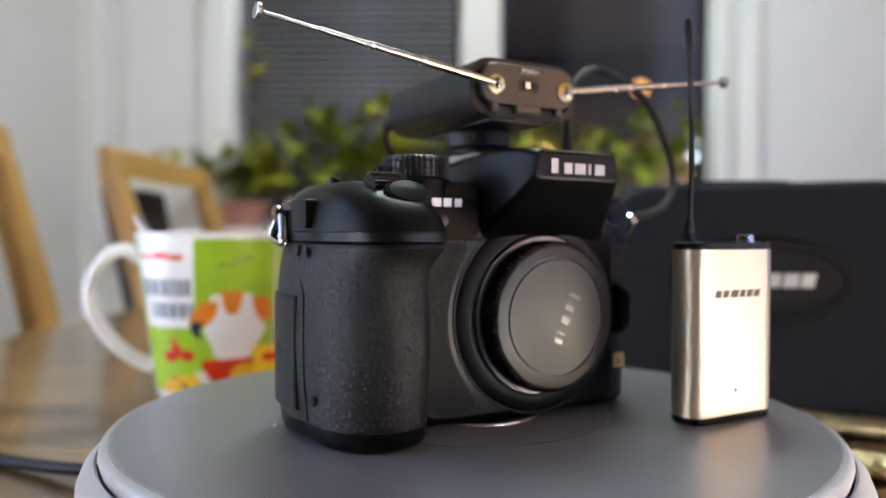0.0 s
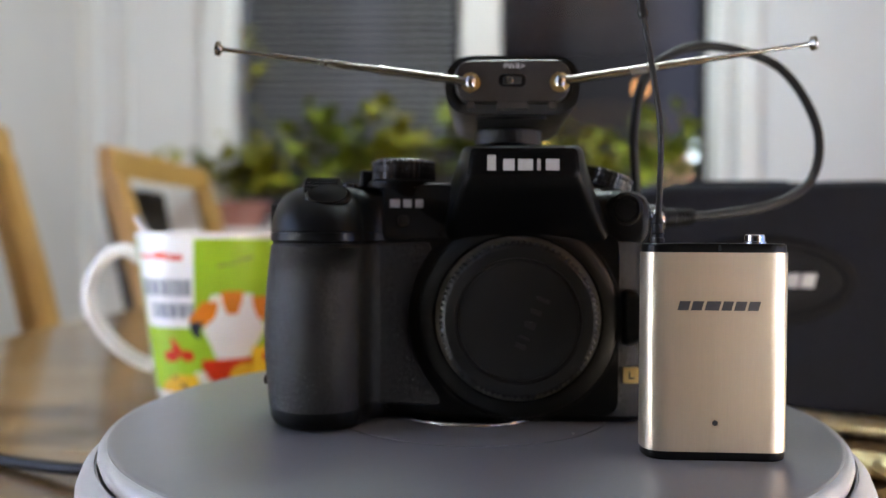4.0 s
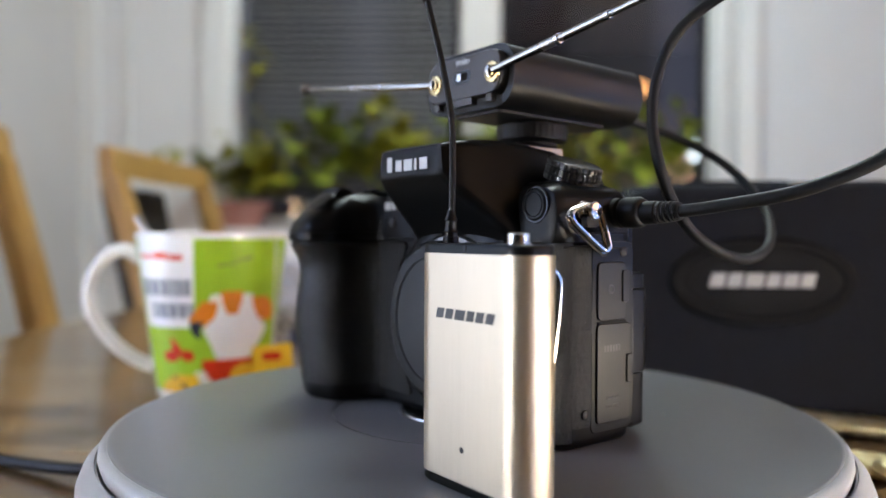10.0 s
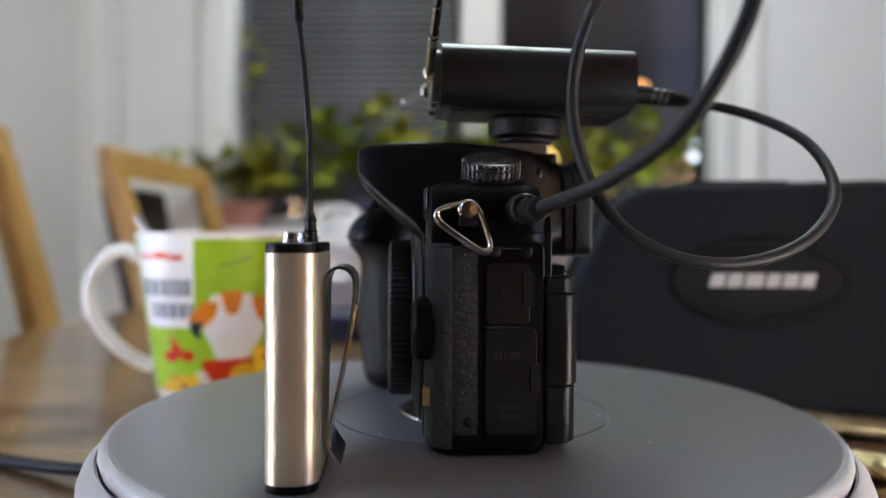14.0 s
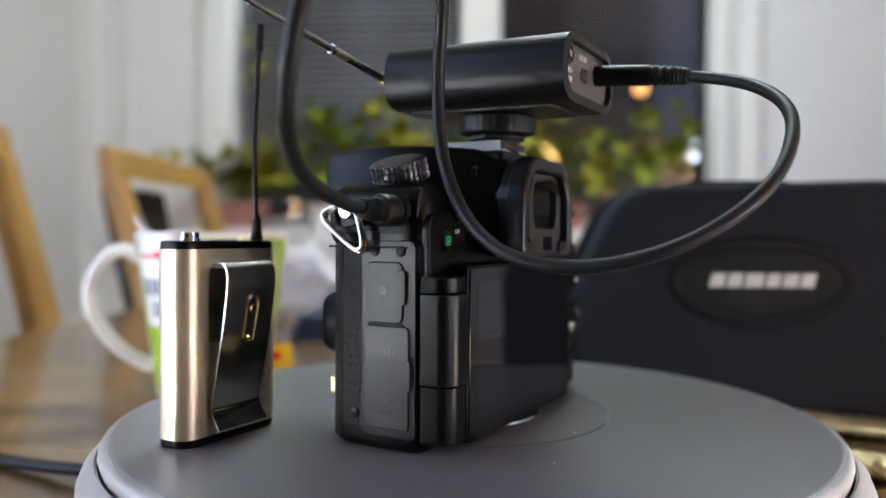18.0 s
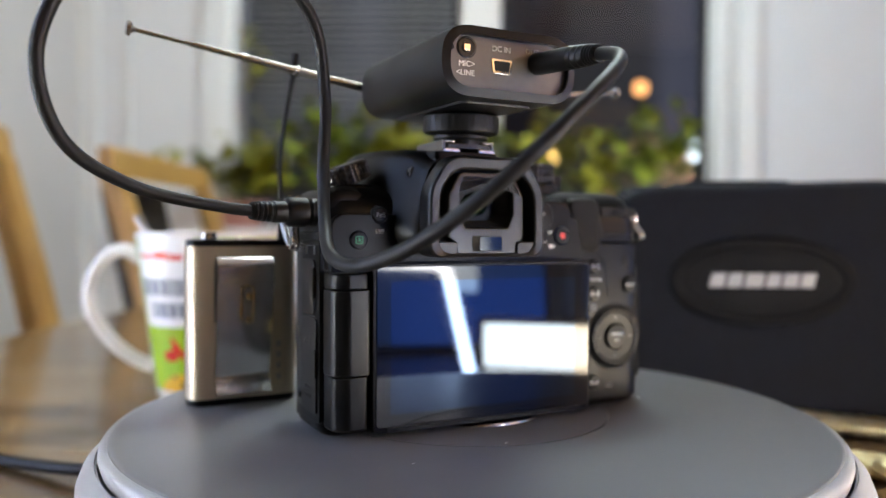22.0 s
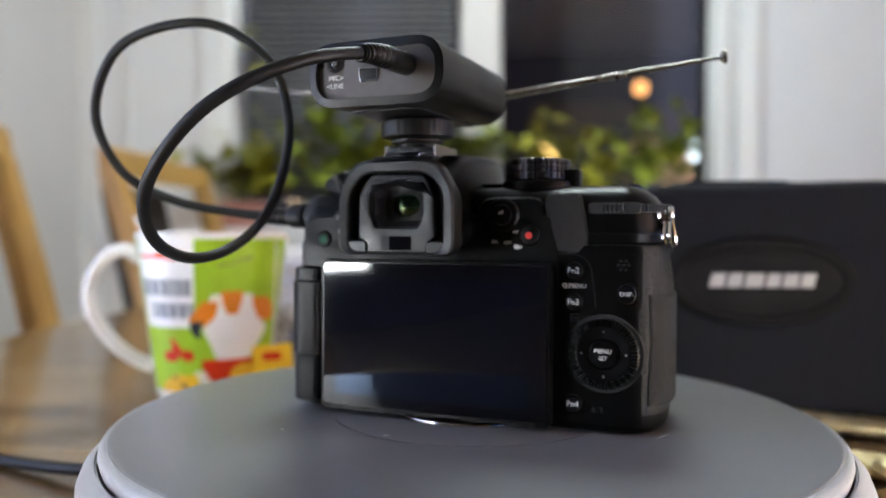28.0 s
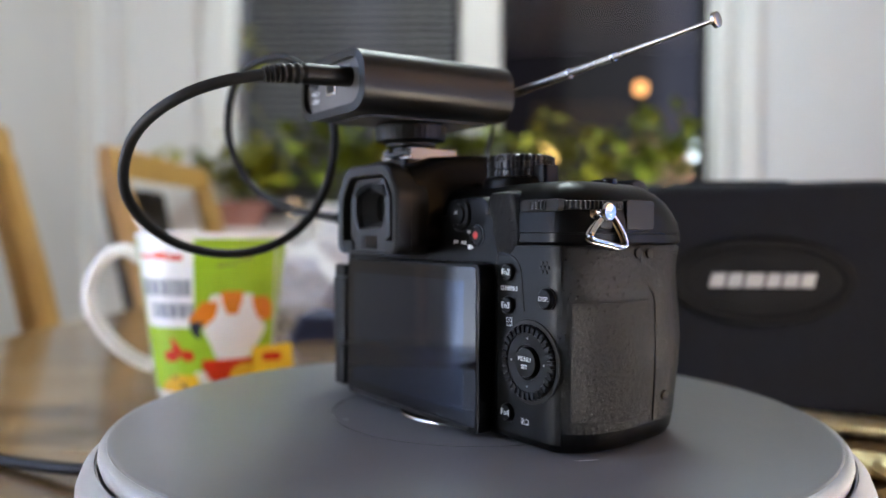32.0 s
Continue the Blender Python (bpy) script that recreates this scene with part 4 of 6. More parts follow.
def tea_tag():
    t = thing("tea_bag_tag", "yellow card tea bag tag hanging on a string at the mug", "tag", pose(-0.164, 0.212, TABLE_Z))
    bm = soft_box(-12, 12, -0.25, 0.25, -11, 11, 1.5, 0.1, "y")
    bm.transform(Matrix.Translation((44, -21, 23.5)) @ Matrix.Rotation(radians(24), 4, "Z") @ Matrix.Rotation(radians(-4), 4, "Y"))
    part("card", bm, TAG, t)
    bm = soft_box(-6, 5, -0.45, 0.3, 1.5, 6.5, 1.5, 0.1, "y")
    bm.transform(Matrix.Translation((43.8, -21.4, 23.5)) @ Matrix.Rotation(radians(24), 4, "Z"))
    part("red_mark", bm, P_RED, t, "small red print on the card")
    part("string", tube(curve_through([(33, -16, 86), (43.2, -20, 103.2), (46.0, -21.5, 96), (45, -21.2, 60), (44.2, -21.6, 33)], 6), 0.45, 6), STRING, t)


tea_tag()


def equipment_case():
    t = thing("equipment_case", "black soft zipped carrying case with an oval moulded badge", "case", pose(0.1595, 0.155, TABLE_Z))
    # front outline, x across and z up
    o = rpoly([(-103, 0.5, 14), (103, 0.5, 14), (106, 70, 20), (84, 133.5, 26), (-74, 129.5, 34), (-104, 66, 24)], 8)
    bm = slab(o, [(-0.5, 9), (0.0, 5), (2.5, 1.5), (7, 0), (40, -0.5), (78, 0), (85, 2.5), (88, 6)], "y")
    part("shell", bm, BAGCLOTH, t)
    for yy in (40.0, 47.0):
        path = [(p.x * 1.006, yy, 66 + (p.y - 66) * 1.008) for p in o]
        part("zip_piping", tube(path, 1.5, 8, closed=True), BAGRUBBER, t)
    n = 72
    for a, b, w, nm in ((47.5, 21.5, 3.6, "badge_rim"), (39.5, 15.5, 1.6, "badge_ridge")):
        bm = tube([(a * math.cos(2 * math.pi * k / n), -0.4, 77.3 + b * math.sin(2 * math.pi * k / n)) for k in range(n)], w, 10, closed=True)
        for v in bm.verts:
            v.co.y = -0.4 + (v.co.y + 0.4) * 0.45
        part(nm, bm, BAGRUBBER, t, "black moulded oval rim")
    bm = bmesh.new()
    skin(bm, [[(46 * s * math.cos(2 * math.pi * k / n), y, 77.3 + 20 * s * math.sin(2 * math.pi * k / n)) for k in range(n)] for s, y in ((1, 0.2), (1, -0.6), (0.97, -0.8))])
    part("badge_field", bm, BAGRUBBER, t)
    bars([(x, x + w, -3.5, 4.2) for x, w in zip((-28.0, -18.5, -9.0, 2.5, 11.5, 21.0), (7.6, 7.6, 9.6, 7.2, 7.8, 7.2))], BAGLOGO, t, on(FRONT, 0, -0.8, 77.3), "badge_mark", "grey moulded bar on the badge", 0.9, 0.25)
    part("handle_strap", soft_box(-30, 30, 38, 50, 131, 135, 2, 0.8), BAGCLOTH, t)
    return t


equipment_case()


def gilt_cord(points, r, label):
    t = thing("braided_cord", label, "cord", Matrix.Translation(Vector(points[0])))
    base = Vector(points[0])
    path = curve_through([Vector(p) - base for p in points], 90)
    for ph in range(4):
        strand, n = [], len(path)
        for i, p in enumerate(path):
            tg = (path[min(i + 1, n - 1)] - path[max(i - 1, 0)]).normalized()
            s = tg.cross(Vector((0, 0, 1))).normalized()
            u = s.cross(tg)
            a = i * 0.5 + ph * math.pi / 2
            strand.append(p + s * r * 1.5 * math.cos(a) + u * r * 0.5 * math.sin(2 * a))
        part("strand", tube(strand, r * 0.3, 6), GILT, t, unit=1)
    return t


gilt_cord([(0.165, 0.142, TABLE_Z + 0.006), (0.195, 0.125, TABLE_Z + 0.006), (0.225, 0.112, TABLE_Z + 0.006), (0.30, 0.09, TABLE_Z + 0.006)], 0.0052, "gold braided cord lying on the table beside the case")
gilt_cord([(0.150, 0.066, TABLE_Z + 0.006), (0.172, 0.054, TABLE_Z + 0.006), (0.20, 0.030, TABLE_Z + 0.006), (0.25, -0.01, TABLE_Z + 0.006)], 0.0052, "gold braided cord lying on the table beside the turntable")


def webbing_strap():
    t = thing("webbing_strap", "flat black woven strap lying between the gold cords", "strap", pose(0.16, 0.07, TABLE_Z))
    path = curve_through([(0.002, 0.006, 0.0022), (0.03, -0.006, 0.0030), (0.07, -0.02, 0.0026), (0.13, -0.036, 0.0022)], 10)
    loops = []
    for i, p in enumerate(path):
        d = (path[min(i + 1, len(path) - 1)] - path[max(i - 1, 0)]).normalized()
        n = Vector((-d.y, d.x, 0))
        loops.append([p + n * 0.012 * u + Vector((0, 0, 0.0012 * w)) for u, w in ((-1, -1), (1, -1), (1.02, 0), (1, 1), (-1, 1), (-1.02, 0))])
    part("webbing", skin(bmesh.new(), loops), BAGCLOTH, t, unit=1)


webbing_strap()


def clutter():
    rng = random.Random(41)
    t = thing("plastic_bag", "crumpled milky plastic bag lying on the table", "bag", pose(-0.13, 0.62, TABLE_Z))
    bm = bmesh.new()
    bmesh.ops.create_icosphere(bm, subdivisions=4, radius=1)
    for v in bm.verts:
        p = v.co.copy()
        k = 1 + 0.28 * noise.noise(p * 2.3) + 0.16 * noise.noise(p * 6.0)
        v.co = Vector((p.x * 0.10 * k, p.y * 0.07 * k, max(-0.05, p.z * 0.062 * k) + 0.05))
    part("crumpled_film", bm, FILMBAG, t, unit=1, smooth=25)
    for k in range(2):
        part("handle_loop", tube(curve_through([(-0.03 + 0.05 * k, 0.0, 0.095), (-0.05 + 0.06 * k, 0.01, 0.122), (-0.01 + 0.05 * k, 0.015, 0.130), (0.0 + 0.04 * k, 0.0, 0.098)], 5), 0.006, 8), FILMBAG, t, unit=1)
    t = thing("folded_cloth", "dark blue folded cloth lying on the table", "cloth", pose(-0.09, 0.50, TABLE_Z))
    for k in range(3):
        part("fold", soft_box(-0.085 + 0.004 * k, 0.085 - 0.003 * k, -0.05, 0.05, 0.008 * k, 0.0078 * (k + 1), 0.012, 0.0035), NAVY, t, unit=1)


clutter()


# ------------------------------------------------------------------ things on the turning plate
def placed(x, y, z):
    """The pose of a thing on the plate at the start; x, y, z in millimetres in the plate's own space."""
    return pose(0, 0, PLATE_Z, 0, 0, START) @ Matrix.Translation((x * MM, y * MM, z * MM))


def transmitter():
    ox, oy = 69.0, -51.0
    t = thing("belt_pack_transmitter", "champagne aluminium wireless belt pack transmitter with black end caps", "transmitter", placed(ox, oy, 0))
    w, d = 19.9, 6.6
    o = rpoly([(-w, -d, 6.2), (w, -d, 6.2), (w, d, 6.2), (-w, d, 6.2)], 8)
    part("body", slab(o, [(2.4, 0.15), (2.6, 0), (57.0, 0), (57.2, 0.15)]), ALU, t, "brushed champagne aluminium sleeve")
    part("bottom_cap", slab(o, [(0, 0.9), (0.3, 0.45), (0.8, 0.25), (2.4, 0.25)]), PLASTIC, t, "black bottom cap")
    part("top_cap", slab(o, [(57.2, 0.25), (58.6, 0.25), (59.3, 0.5), (59.6, 1.1)]), PLASTIC, t, "black top cap")
    part("cap_slot", soft_box(-6, 2, -2.2, 2.2, 59.55, 59.85, 0.8, 0.1), DARK, t)
    part("cap_seam", soft_box(-0.4, 0.4, -d - 0.05, -d + 0.4, 57.6, 59.2, 0.1, 0.05), DARK, t)
    jack = part("jack_socket", lathe([(3.0, 59.4), (3.0, 60.1), (2.7, 60.3), (2.7, 61.9), (2.4, 62.2), (1.4, 62.2), (1.4, 60.5)], 28, (11.5, 0, 0)), CHROME, t, "chrome jack socket")
    part("jack_hole", disc(1.35, 60.4, 60.8, 0.1, seg=20, centre=(11.5, 0, 0)), DARK, jack)
    part("light_hole", disc(0.75, -d - 0.12, -d + 0.5, 0.05, seg=20, centre=(-0.8, 0, 10.5), axis="y"), DARK, t, "tiny black indicator hole")
    bars([(x, x + k, -1.25, 1.25) for x, k in zip((-10.9, -7.3, -3.6, 0.9, 4.3, 7.9), (2.9, 2.9, 3.8, 2.7, 2.9, 2.9))], INK_K, t, on(FRONT, 0, -d - 0.01, 42.6), "print_mark", "bold black printed bar", 0.05, 0.28)
    # belt clip on the back
    clip = bmesh.new()
    x0, x1 = -8.6, 11.0
    prof = curve_through([(7.0, 30), (7.0, 45), (7.6, 51.0), (10.2, 53.4), (13.4, 52.4), (14.6, 48.5), (13.2, 37), (10.6, 23.5), (8.2, 12.5), (8.4, 9.0), (11.2, 4.6)], 5)
    nrm = []
    for i, p in enumerate(prof):
        tg = (prof[min(i + 1, len(prof) - 1)] - prof[max(i - 1, 0)]).normalized()
        nrm.append(Vector((-tg.y, tg.x, 0)))
    th = 0.35
    lp = [(p.x + n.x * th, p.y + n.y * th) for p, n in zip(prof, nrm)] + [(p.x - n.x * th, p.y - n.y * th) for p, n in reversed(list(zip(prof, nrm)))]
    skin(clip, [[(x, a, b) for a, b in lp] for x in (x0, x1)])
    clip_o = part("belt_clip", clip, CHROME, t, "bent polished steel belt clip")
    lean = Matrix.Translation((1.0, 12.55, 36.0)) @ Matrix.Rotation(radians(-10.5), 4, "X")

    def on_clip(bm):
        bm.transform(lean)
        return bm

    part("clip_slot", on_clip(slab(rpoly([(-3.0, -7, 2.8), (3.0, -7, 2.8), (3.0, 8, 2.8), (-3.0, 8, 2.8)], 5), [(0.0, 0), (0.5, 0), (0.62, 0.2)], "y")), DARK, clip_o, "long dark slot in the clip")
    part("clip_hook", on_clip(tube(curve_through([(-2.4, 0.7, -6), (-2.6, 0.8, 5), (-1.6, 0.8, 7.4), (0.6, 0.8, 7.4), (1.6, 0.8, 5), (1.6, 0.8, -5)], 5), 0.5, 8)), BRASS, clip_o, "bent brass wire in the slot")
    for z in (-5.2, 3.6):
        part("rivet", on_clip(lathe([(1.4, 0.3), (1.3, 1.0), (0.7, 1.3)], 16, (-1.0, 0, z), "y")), BRASS, clip_o, "small brass rivet")
    part("clip_mark", on_clip(soft_box(-1.8, 1.8, 0.3, 0.62, -12.4, -10.0, 0.3, 0.05, "y")), INK_S, clip_o)
    for z in (8, 12, 16, 20):
        part("back_print", soft_box(-13.2, -11.6, d - 0.02, d + 0.05, z, z + 2.2, 0.2, 0.02, "y"), INK_G, t)
    # aerial
    boot = lathe([(2.0, 59.4), (2.0, 61.0), (1.7, 61.2), (1.7, 62.2), (2.0, 62.5), (1.6, 63.0), (1.5, 65.0), (1.8, 65.4), (1.2, 66.8), (1.0, 68)], 18, (-15.2, 1.0, 0))
    part("aerial_boot", boot, MATTE, t, "ribbed black rubber boot")
    path = curve_through([(-15.2, 1.0, 61), (-14.8, 1.0, 70), (-14.6, 0.6, 90), (-17.2, -1.0, 107), (-20.4, -3.0, 122), (-21.6, -3.4, 131)], 8)
    part("aerial", tube(path, 0.85, 12), CORD, t, "thin black flexible whip aerial")
    tip = path[-9:]
    part("aerial_tip", tube(tip, lambda u: 1.25 + 0.35 * (math.sin(u * 16) > 0) * (u < 0.75), 14), MATTE, t, "ribbed black aerial tip")
    return t, (ox, oy, 0)


RX_TILT = Matrix.Rotation(radians(-1.3), 4, "X")


def receiver():
    ox, oy, oz = 13.8, 16.5, 89.8
    t = thing("camera_receiver", "black wireless receiver with two telescopic aerials on the hot shoe", "receiver", placed(ox, oy, oz) @ RX_TILT)
    Y0, Y1, Z0, Z1, W = -31.0, 31.5, 11.4, 31.2, 22.4

    def oval(k, dz=0.0):
        r = (Z1 - Z0) / 2
        return rpoly([(-W + k, Z0 + k, r * 0.95 - k), (W - k, Z0 + k, r * 0.95 - k), (W - k, Z1 - k, r * 0.95 - k), (-W + k, Z1 - k, r * 0.95 - k)], 9)

    def tube_shell(o_out, o_in, ya, yb):
        bm = bmesh.new()
        skin(bm, [[(p.x, ya, p.y) for p in o_in], [(p.x, ya, p.y) for p in o_out], [(p.x, ya + 0.5, p.y) for p in o_out], [(p.x, yb - 0.5, p.y) for p in o_out], [(p.x, yb, p.y) for p in o_in], [(p.x, yb - 2, p.y) for p in o_in], [(p.x, ya + 2, p.y) for p in o_in]], closed=True)
        return bm

    part("shell", tube_shell(oval(0), oval(2.5), Y0 + 1.5, Y1), RXSHELL, t, "black anodised oval shell")
    part("core", slab(oval(2.1), [(Y0 + 4, 0), (Y1 - 3.0, 0)], "y"), DARK, t)
    # end plate with the aerials
    o = rpoly([(-18.5, 15.2, 6.5), (18.5, 15.2, 6.5), (19.5, 29.2, 6.8), (-19.5, 29.2, 6.8)], 7)
    front = part("front_plate", slab(o, [(Y0 - 1.2, 0.7), (Y0 - 0.9, 0.2), (Y0 - 0.4, 0), (Y0 + 5, 0)], "y"), RXPLATE, t, "bronze grey front plate")
    for x0, x1 in ((-15, -12.5), (12, 14.5), (-5, 5)):
        part("plate_tab", soft_box(x0, x1, Y0 - 1.0, Y0 + 2, 12.9, 15.4, 0.4, 0.2, "y"), RXPLATE, front)
    part("battery_recess", soft_box(-17, 17, Y0 + 1.2, Y0 + 5, 11.8, 15.0, 2, 0.3, "y"), DARK, t)
    sw = part("switch_recess", slab(rpoly([(-4.6, 20.0, 2.2), (4.6, 20.0, 2.2), (4.6, 24.6, 2.2), (-4.6, 24.6, 2.2)], 6), [(Y0 - 1.35, 0.3), (Y0 - 1.2, 0), (Y0, 0)], "y"), GLOSSY, front)
    part("switch_slot", soft_box(-3.0, 3.0, Y0 - 1.42, Y0 - 1.3, 21.0, 23.6, 0.6, 0.05, "y"), DARK, sw)
    part("switch_knob", soft_box(-1.9, 0.1, Y0 - 1.9, Y0 - 1.3, 21.2, 23.4, 0.2, 0.15, "y"), CHROME, sw)
    letters("PWR>", 2.6, INK_W, front, on(FRONT, 0.6, Y0 - 1.25, 27.0), "lettering", "white printed lettering")
    # aerials
    tips = {-1: (-96.1, -39.6, 31.6), 1: (96.3, -33.0, 33.4)}
    for s, x in ((-1, -13.8), (1, 15.6)):
        base = Vector((x, Y0 - 2.2, 21.6))
        tip = Vector(tips[s])
        a = part("aerial", tube([base, base + (tip - base) * 0.36], 1.4, 14), NICKEL, t, "telescopic nickel aerial")
        part("aerial_bush", lathe([(3.3, -1.3), (3.2, -2.0), (2.3, -2.2), (2.2, -3.0), (1.0, -3.3)], 24, (x, Y0, 21.6), "y"), BRASS, a, "brass aerial bush")
        part("aerial_joint", lathe([(0.3, -2.1), (1.5, -1.7), (2.1, 0), (1.5, 1.7), (0.3, 2.1)], 16, tuple(base)), NICKEL, a)
        way = (tip - base).normalized()
        for u0, u1, r in ((0.36, 0.58, 1.2), (0.58, 0.78, 0.95), (0.78, 0.985, 0.7)):
            p0, p1 = base + (tip - base) * u0, base + (tip - base) * u1
            sec = part("section", tube([p0, p1], r, 14), NICKEL, a)
            part("section_rim", tube([p0 - way * 1.0, p0 + way * 0.3], r * 1.32, 14), CHROME, sec)
        dr = (tip - base).normalized()
        part("aerial_button", tube([tip - dr * 1.2, tip - dr * 0.4, tip - dr * 0.1, tip + dr * 1.0, tip + dr * 1.3], lambda v: (0.9, 1.6, 2.3, 2.3, 1.5)[min(4, int(v * 4.01))], 16), NICKEL, a)
    # rear panel
    rear = part("rear_plate", slab(oval(2.2), [(Y1 - 3.2, 0), (Y1 - 2.0, 0)], "y"), RXREAR, t, "grey metal rear plate")
    yb = Y1 - 2.0
    part("gain_screw", lathe([(3.1, yb - 0.2), (3.1, yb + 0.3), (2.6, yb + 0.4), (2.6, yb + 0.05), (1.5, yb + 0.05), (1.4, yb + 0.5), (0.6, yb + 0.5)], 24, (14.0, 0, 25.2), "y"), GLOSSY, rear)
    part("gain_slot", soft_box(13.0, 15.0, yb, yb + 0.65, 24.3, 26.1, 0.3, 0.1, "y"), CHROME, rear)
    part("led_hole", disc(0.9, yb - 0.1, yb + 0.1, 0.05, seg=14, centre=(18.8, 0, 24.9), axis="y"), DARK, rear)
    usb = part("usb_socket", slab(rpoly([(-0.6, 18.8, 0.8), (5.4, 18.8, 0.8), (6.0, 23.0, 0.6), (-1.2, 23.0, 0.6)], 4), [(yb - 0.2, 0), (yb + 0.3, 0), (yb + 0.4, 0.2)], "y"), CHROME, rear, "silver mini socket")
    part("socket_hole", slab(rpoly([(0.1, 19.5, 0.6), (4.7, 19.5, 0.6), (5.2, 22.4, 0.5), (-0.4, 22.4, 0.5)], 4), [(yb + 0.3, 0), (yb + 0.45, 0)], "y"), DARK, usb)
    letters("DC IN", 2.3, INK_W, rear, on(BACK, 2.5, yb + 0.08, 25.8), "lettering", "white printed lettering")
    letters("MIC>", 2.3, INK_W, rear, on(BACK, 13.8, yb + 0.08, 20.6), "lettering", "white printed lettering")
    letters("<LINE", 2.3, INK_W, rear, on(BACK, 14.2, yb + 0.08, 18.1), "lettering", "white printed lettering")
    letters("OUT", 2.2, INK_G, rear, on(BACK, -8.0, yb + 0.08, 26.2), "lettering", "grey printed lettering")
    part("underside_plate", soft_box(-12, 12, -26, 24, 10.6, 12.2, 2.5, 0.5), RXSHELL, t)
    # shoe foot with its clamping wheel
    c = (-0.5, 0.0, 0)
    part("shoe_foot", soft_box(-8.2, 7.6, -9.8, 6.2, -0.6, 0.8, 0.8, 0.2), CUPFRAME, t, "dark grey shoe foot")
    part("foot_neck", lathe([(6.5, 0.7), (6.5, 2.2), (8.9, 2.6), (8.9, 3.6), (6.0, 4.2)], 36, c), MATTE, t)
    part("clamping_wheel", lathe([(10.4, 4.2), (11.9, 4.6), (12.2, 5.4), (12.2, 9.6), (11.6, 10.2), (9.0, 10.4)], 96, c, wob=lambda a, k: 0.16 * math.sin(36 * a) if 1 <= k <= 3 else 0), MATTE, t, "black knurled clamping wheel")
    part("foot_collar", lathe([(7.5, 10.2), (8.4, 10.4), (8.4, 11.0)], 36, c), MATTE, t)
    return t, (ox, oy, oz)


def audio_cable():
    ox, oy, oz = 66.0, 60.0, 52.0
    t = thing("audio_cable", "black audio cable looping from the receiver to the camera's port", "cable", placed(ox, oy, oz))
    pts = CABLE
    path = [p - Vector((ox, oy, oz)) for p in curve_through(pts, 10)]
    part("lead", tube(path, 1.75, 14), CORD, t, "thick black rubber lead")
    n = len(path)
    cam_end, rx_end = path[:14], path[-12:]

    def ribs(seg_path, name):
        bm = bmesh.new()
        tube(seg_path, lambda u: 3.3 if u < 0.52 else 2.9 - 0.9 * (u - 0.52) / 0.48 + (0.45 if u > 0.55 and int(u * 30) % 2 else 0), 16, bm)
        return part(name, bm, MATTE, t, "ribbed black plug sleeve")

    def fine(pp, m=5):
        return curve_through(pp[::3] + [pp[-1]], 14)

    ribs(fine(cam_end), "camera_plug")
    ribs(fine(list(reversed(rx_end))), "receiver_plug")
    part("plug_collar", lathe([(2.6, 61.8), (4.3, 62.2), (4.5, 63.2), (4.5, 67.5), (4.0, 68.6), (3.2, 69.0)], 28, (-ox, 8.0 - oy, 68.4 - oz), "x"), MATTE, t, "thick black plug collar")
    p0, p1 = path[13], path[17]
    part("cord_marks", tube([p0 + (p1 - p0) * 0.2, p1], 1.8, 12), CORD, t)
    return t, (ox, oy, oz)


CABLE = [(61.4, 7.6, 68.3), (76, 9.6, 68.4), (89.6, 11.9, 69.6), (112.5, 19.3, 74.1), (129.9, 29.4, 85.1), (134.0, 38.4, 106.7), (119.0, 40.4, 129.6), (87.6, 34.8, 135.7), (66.8, 26.4, 123.5), (60.9, 21.9, 102.3), (62.2, 24.6, 81.4), (64.9, 33.9, 65.0), (68.0, 48.9, 56.0), (66.9, 68.5, 54.5), (60.7, 89.2, 61.0), (48.4, 104.0, 74.5), (30.2, 105.9, 91.2), (13.4, 94.9, 102.9), (3.5, 73.3, 109.6), (4.0, 45.1, 112.2)]


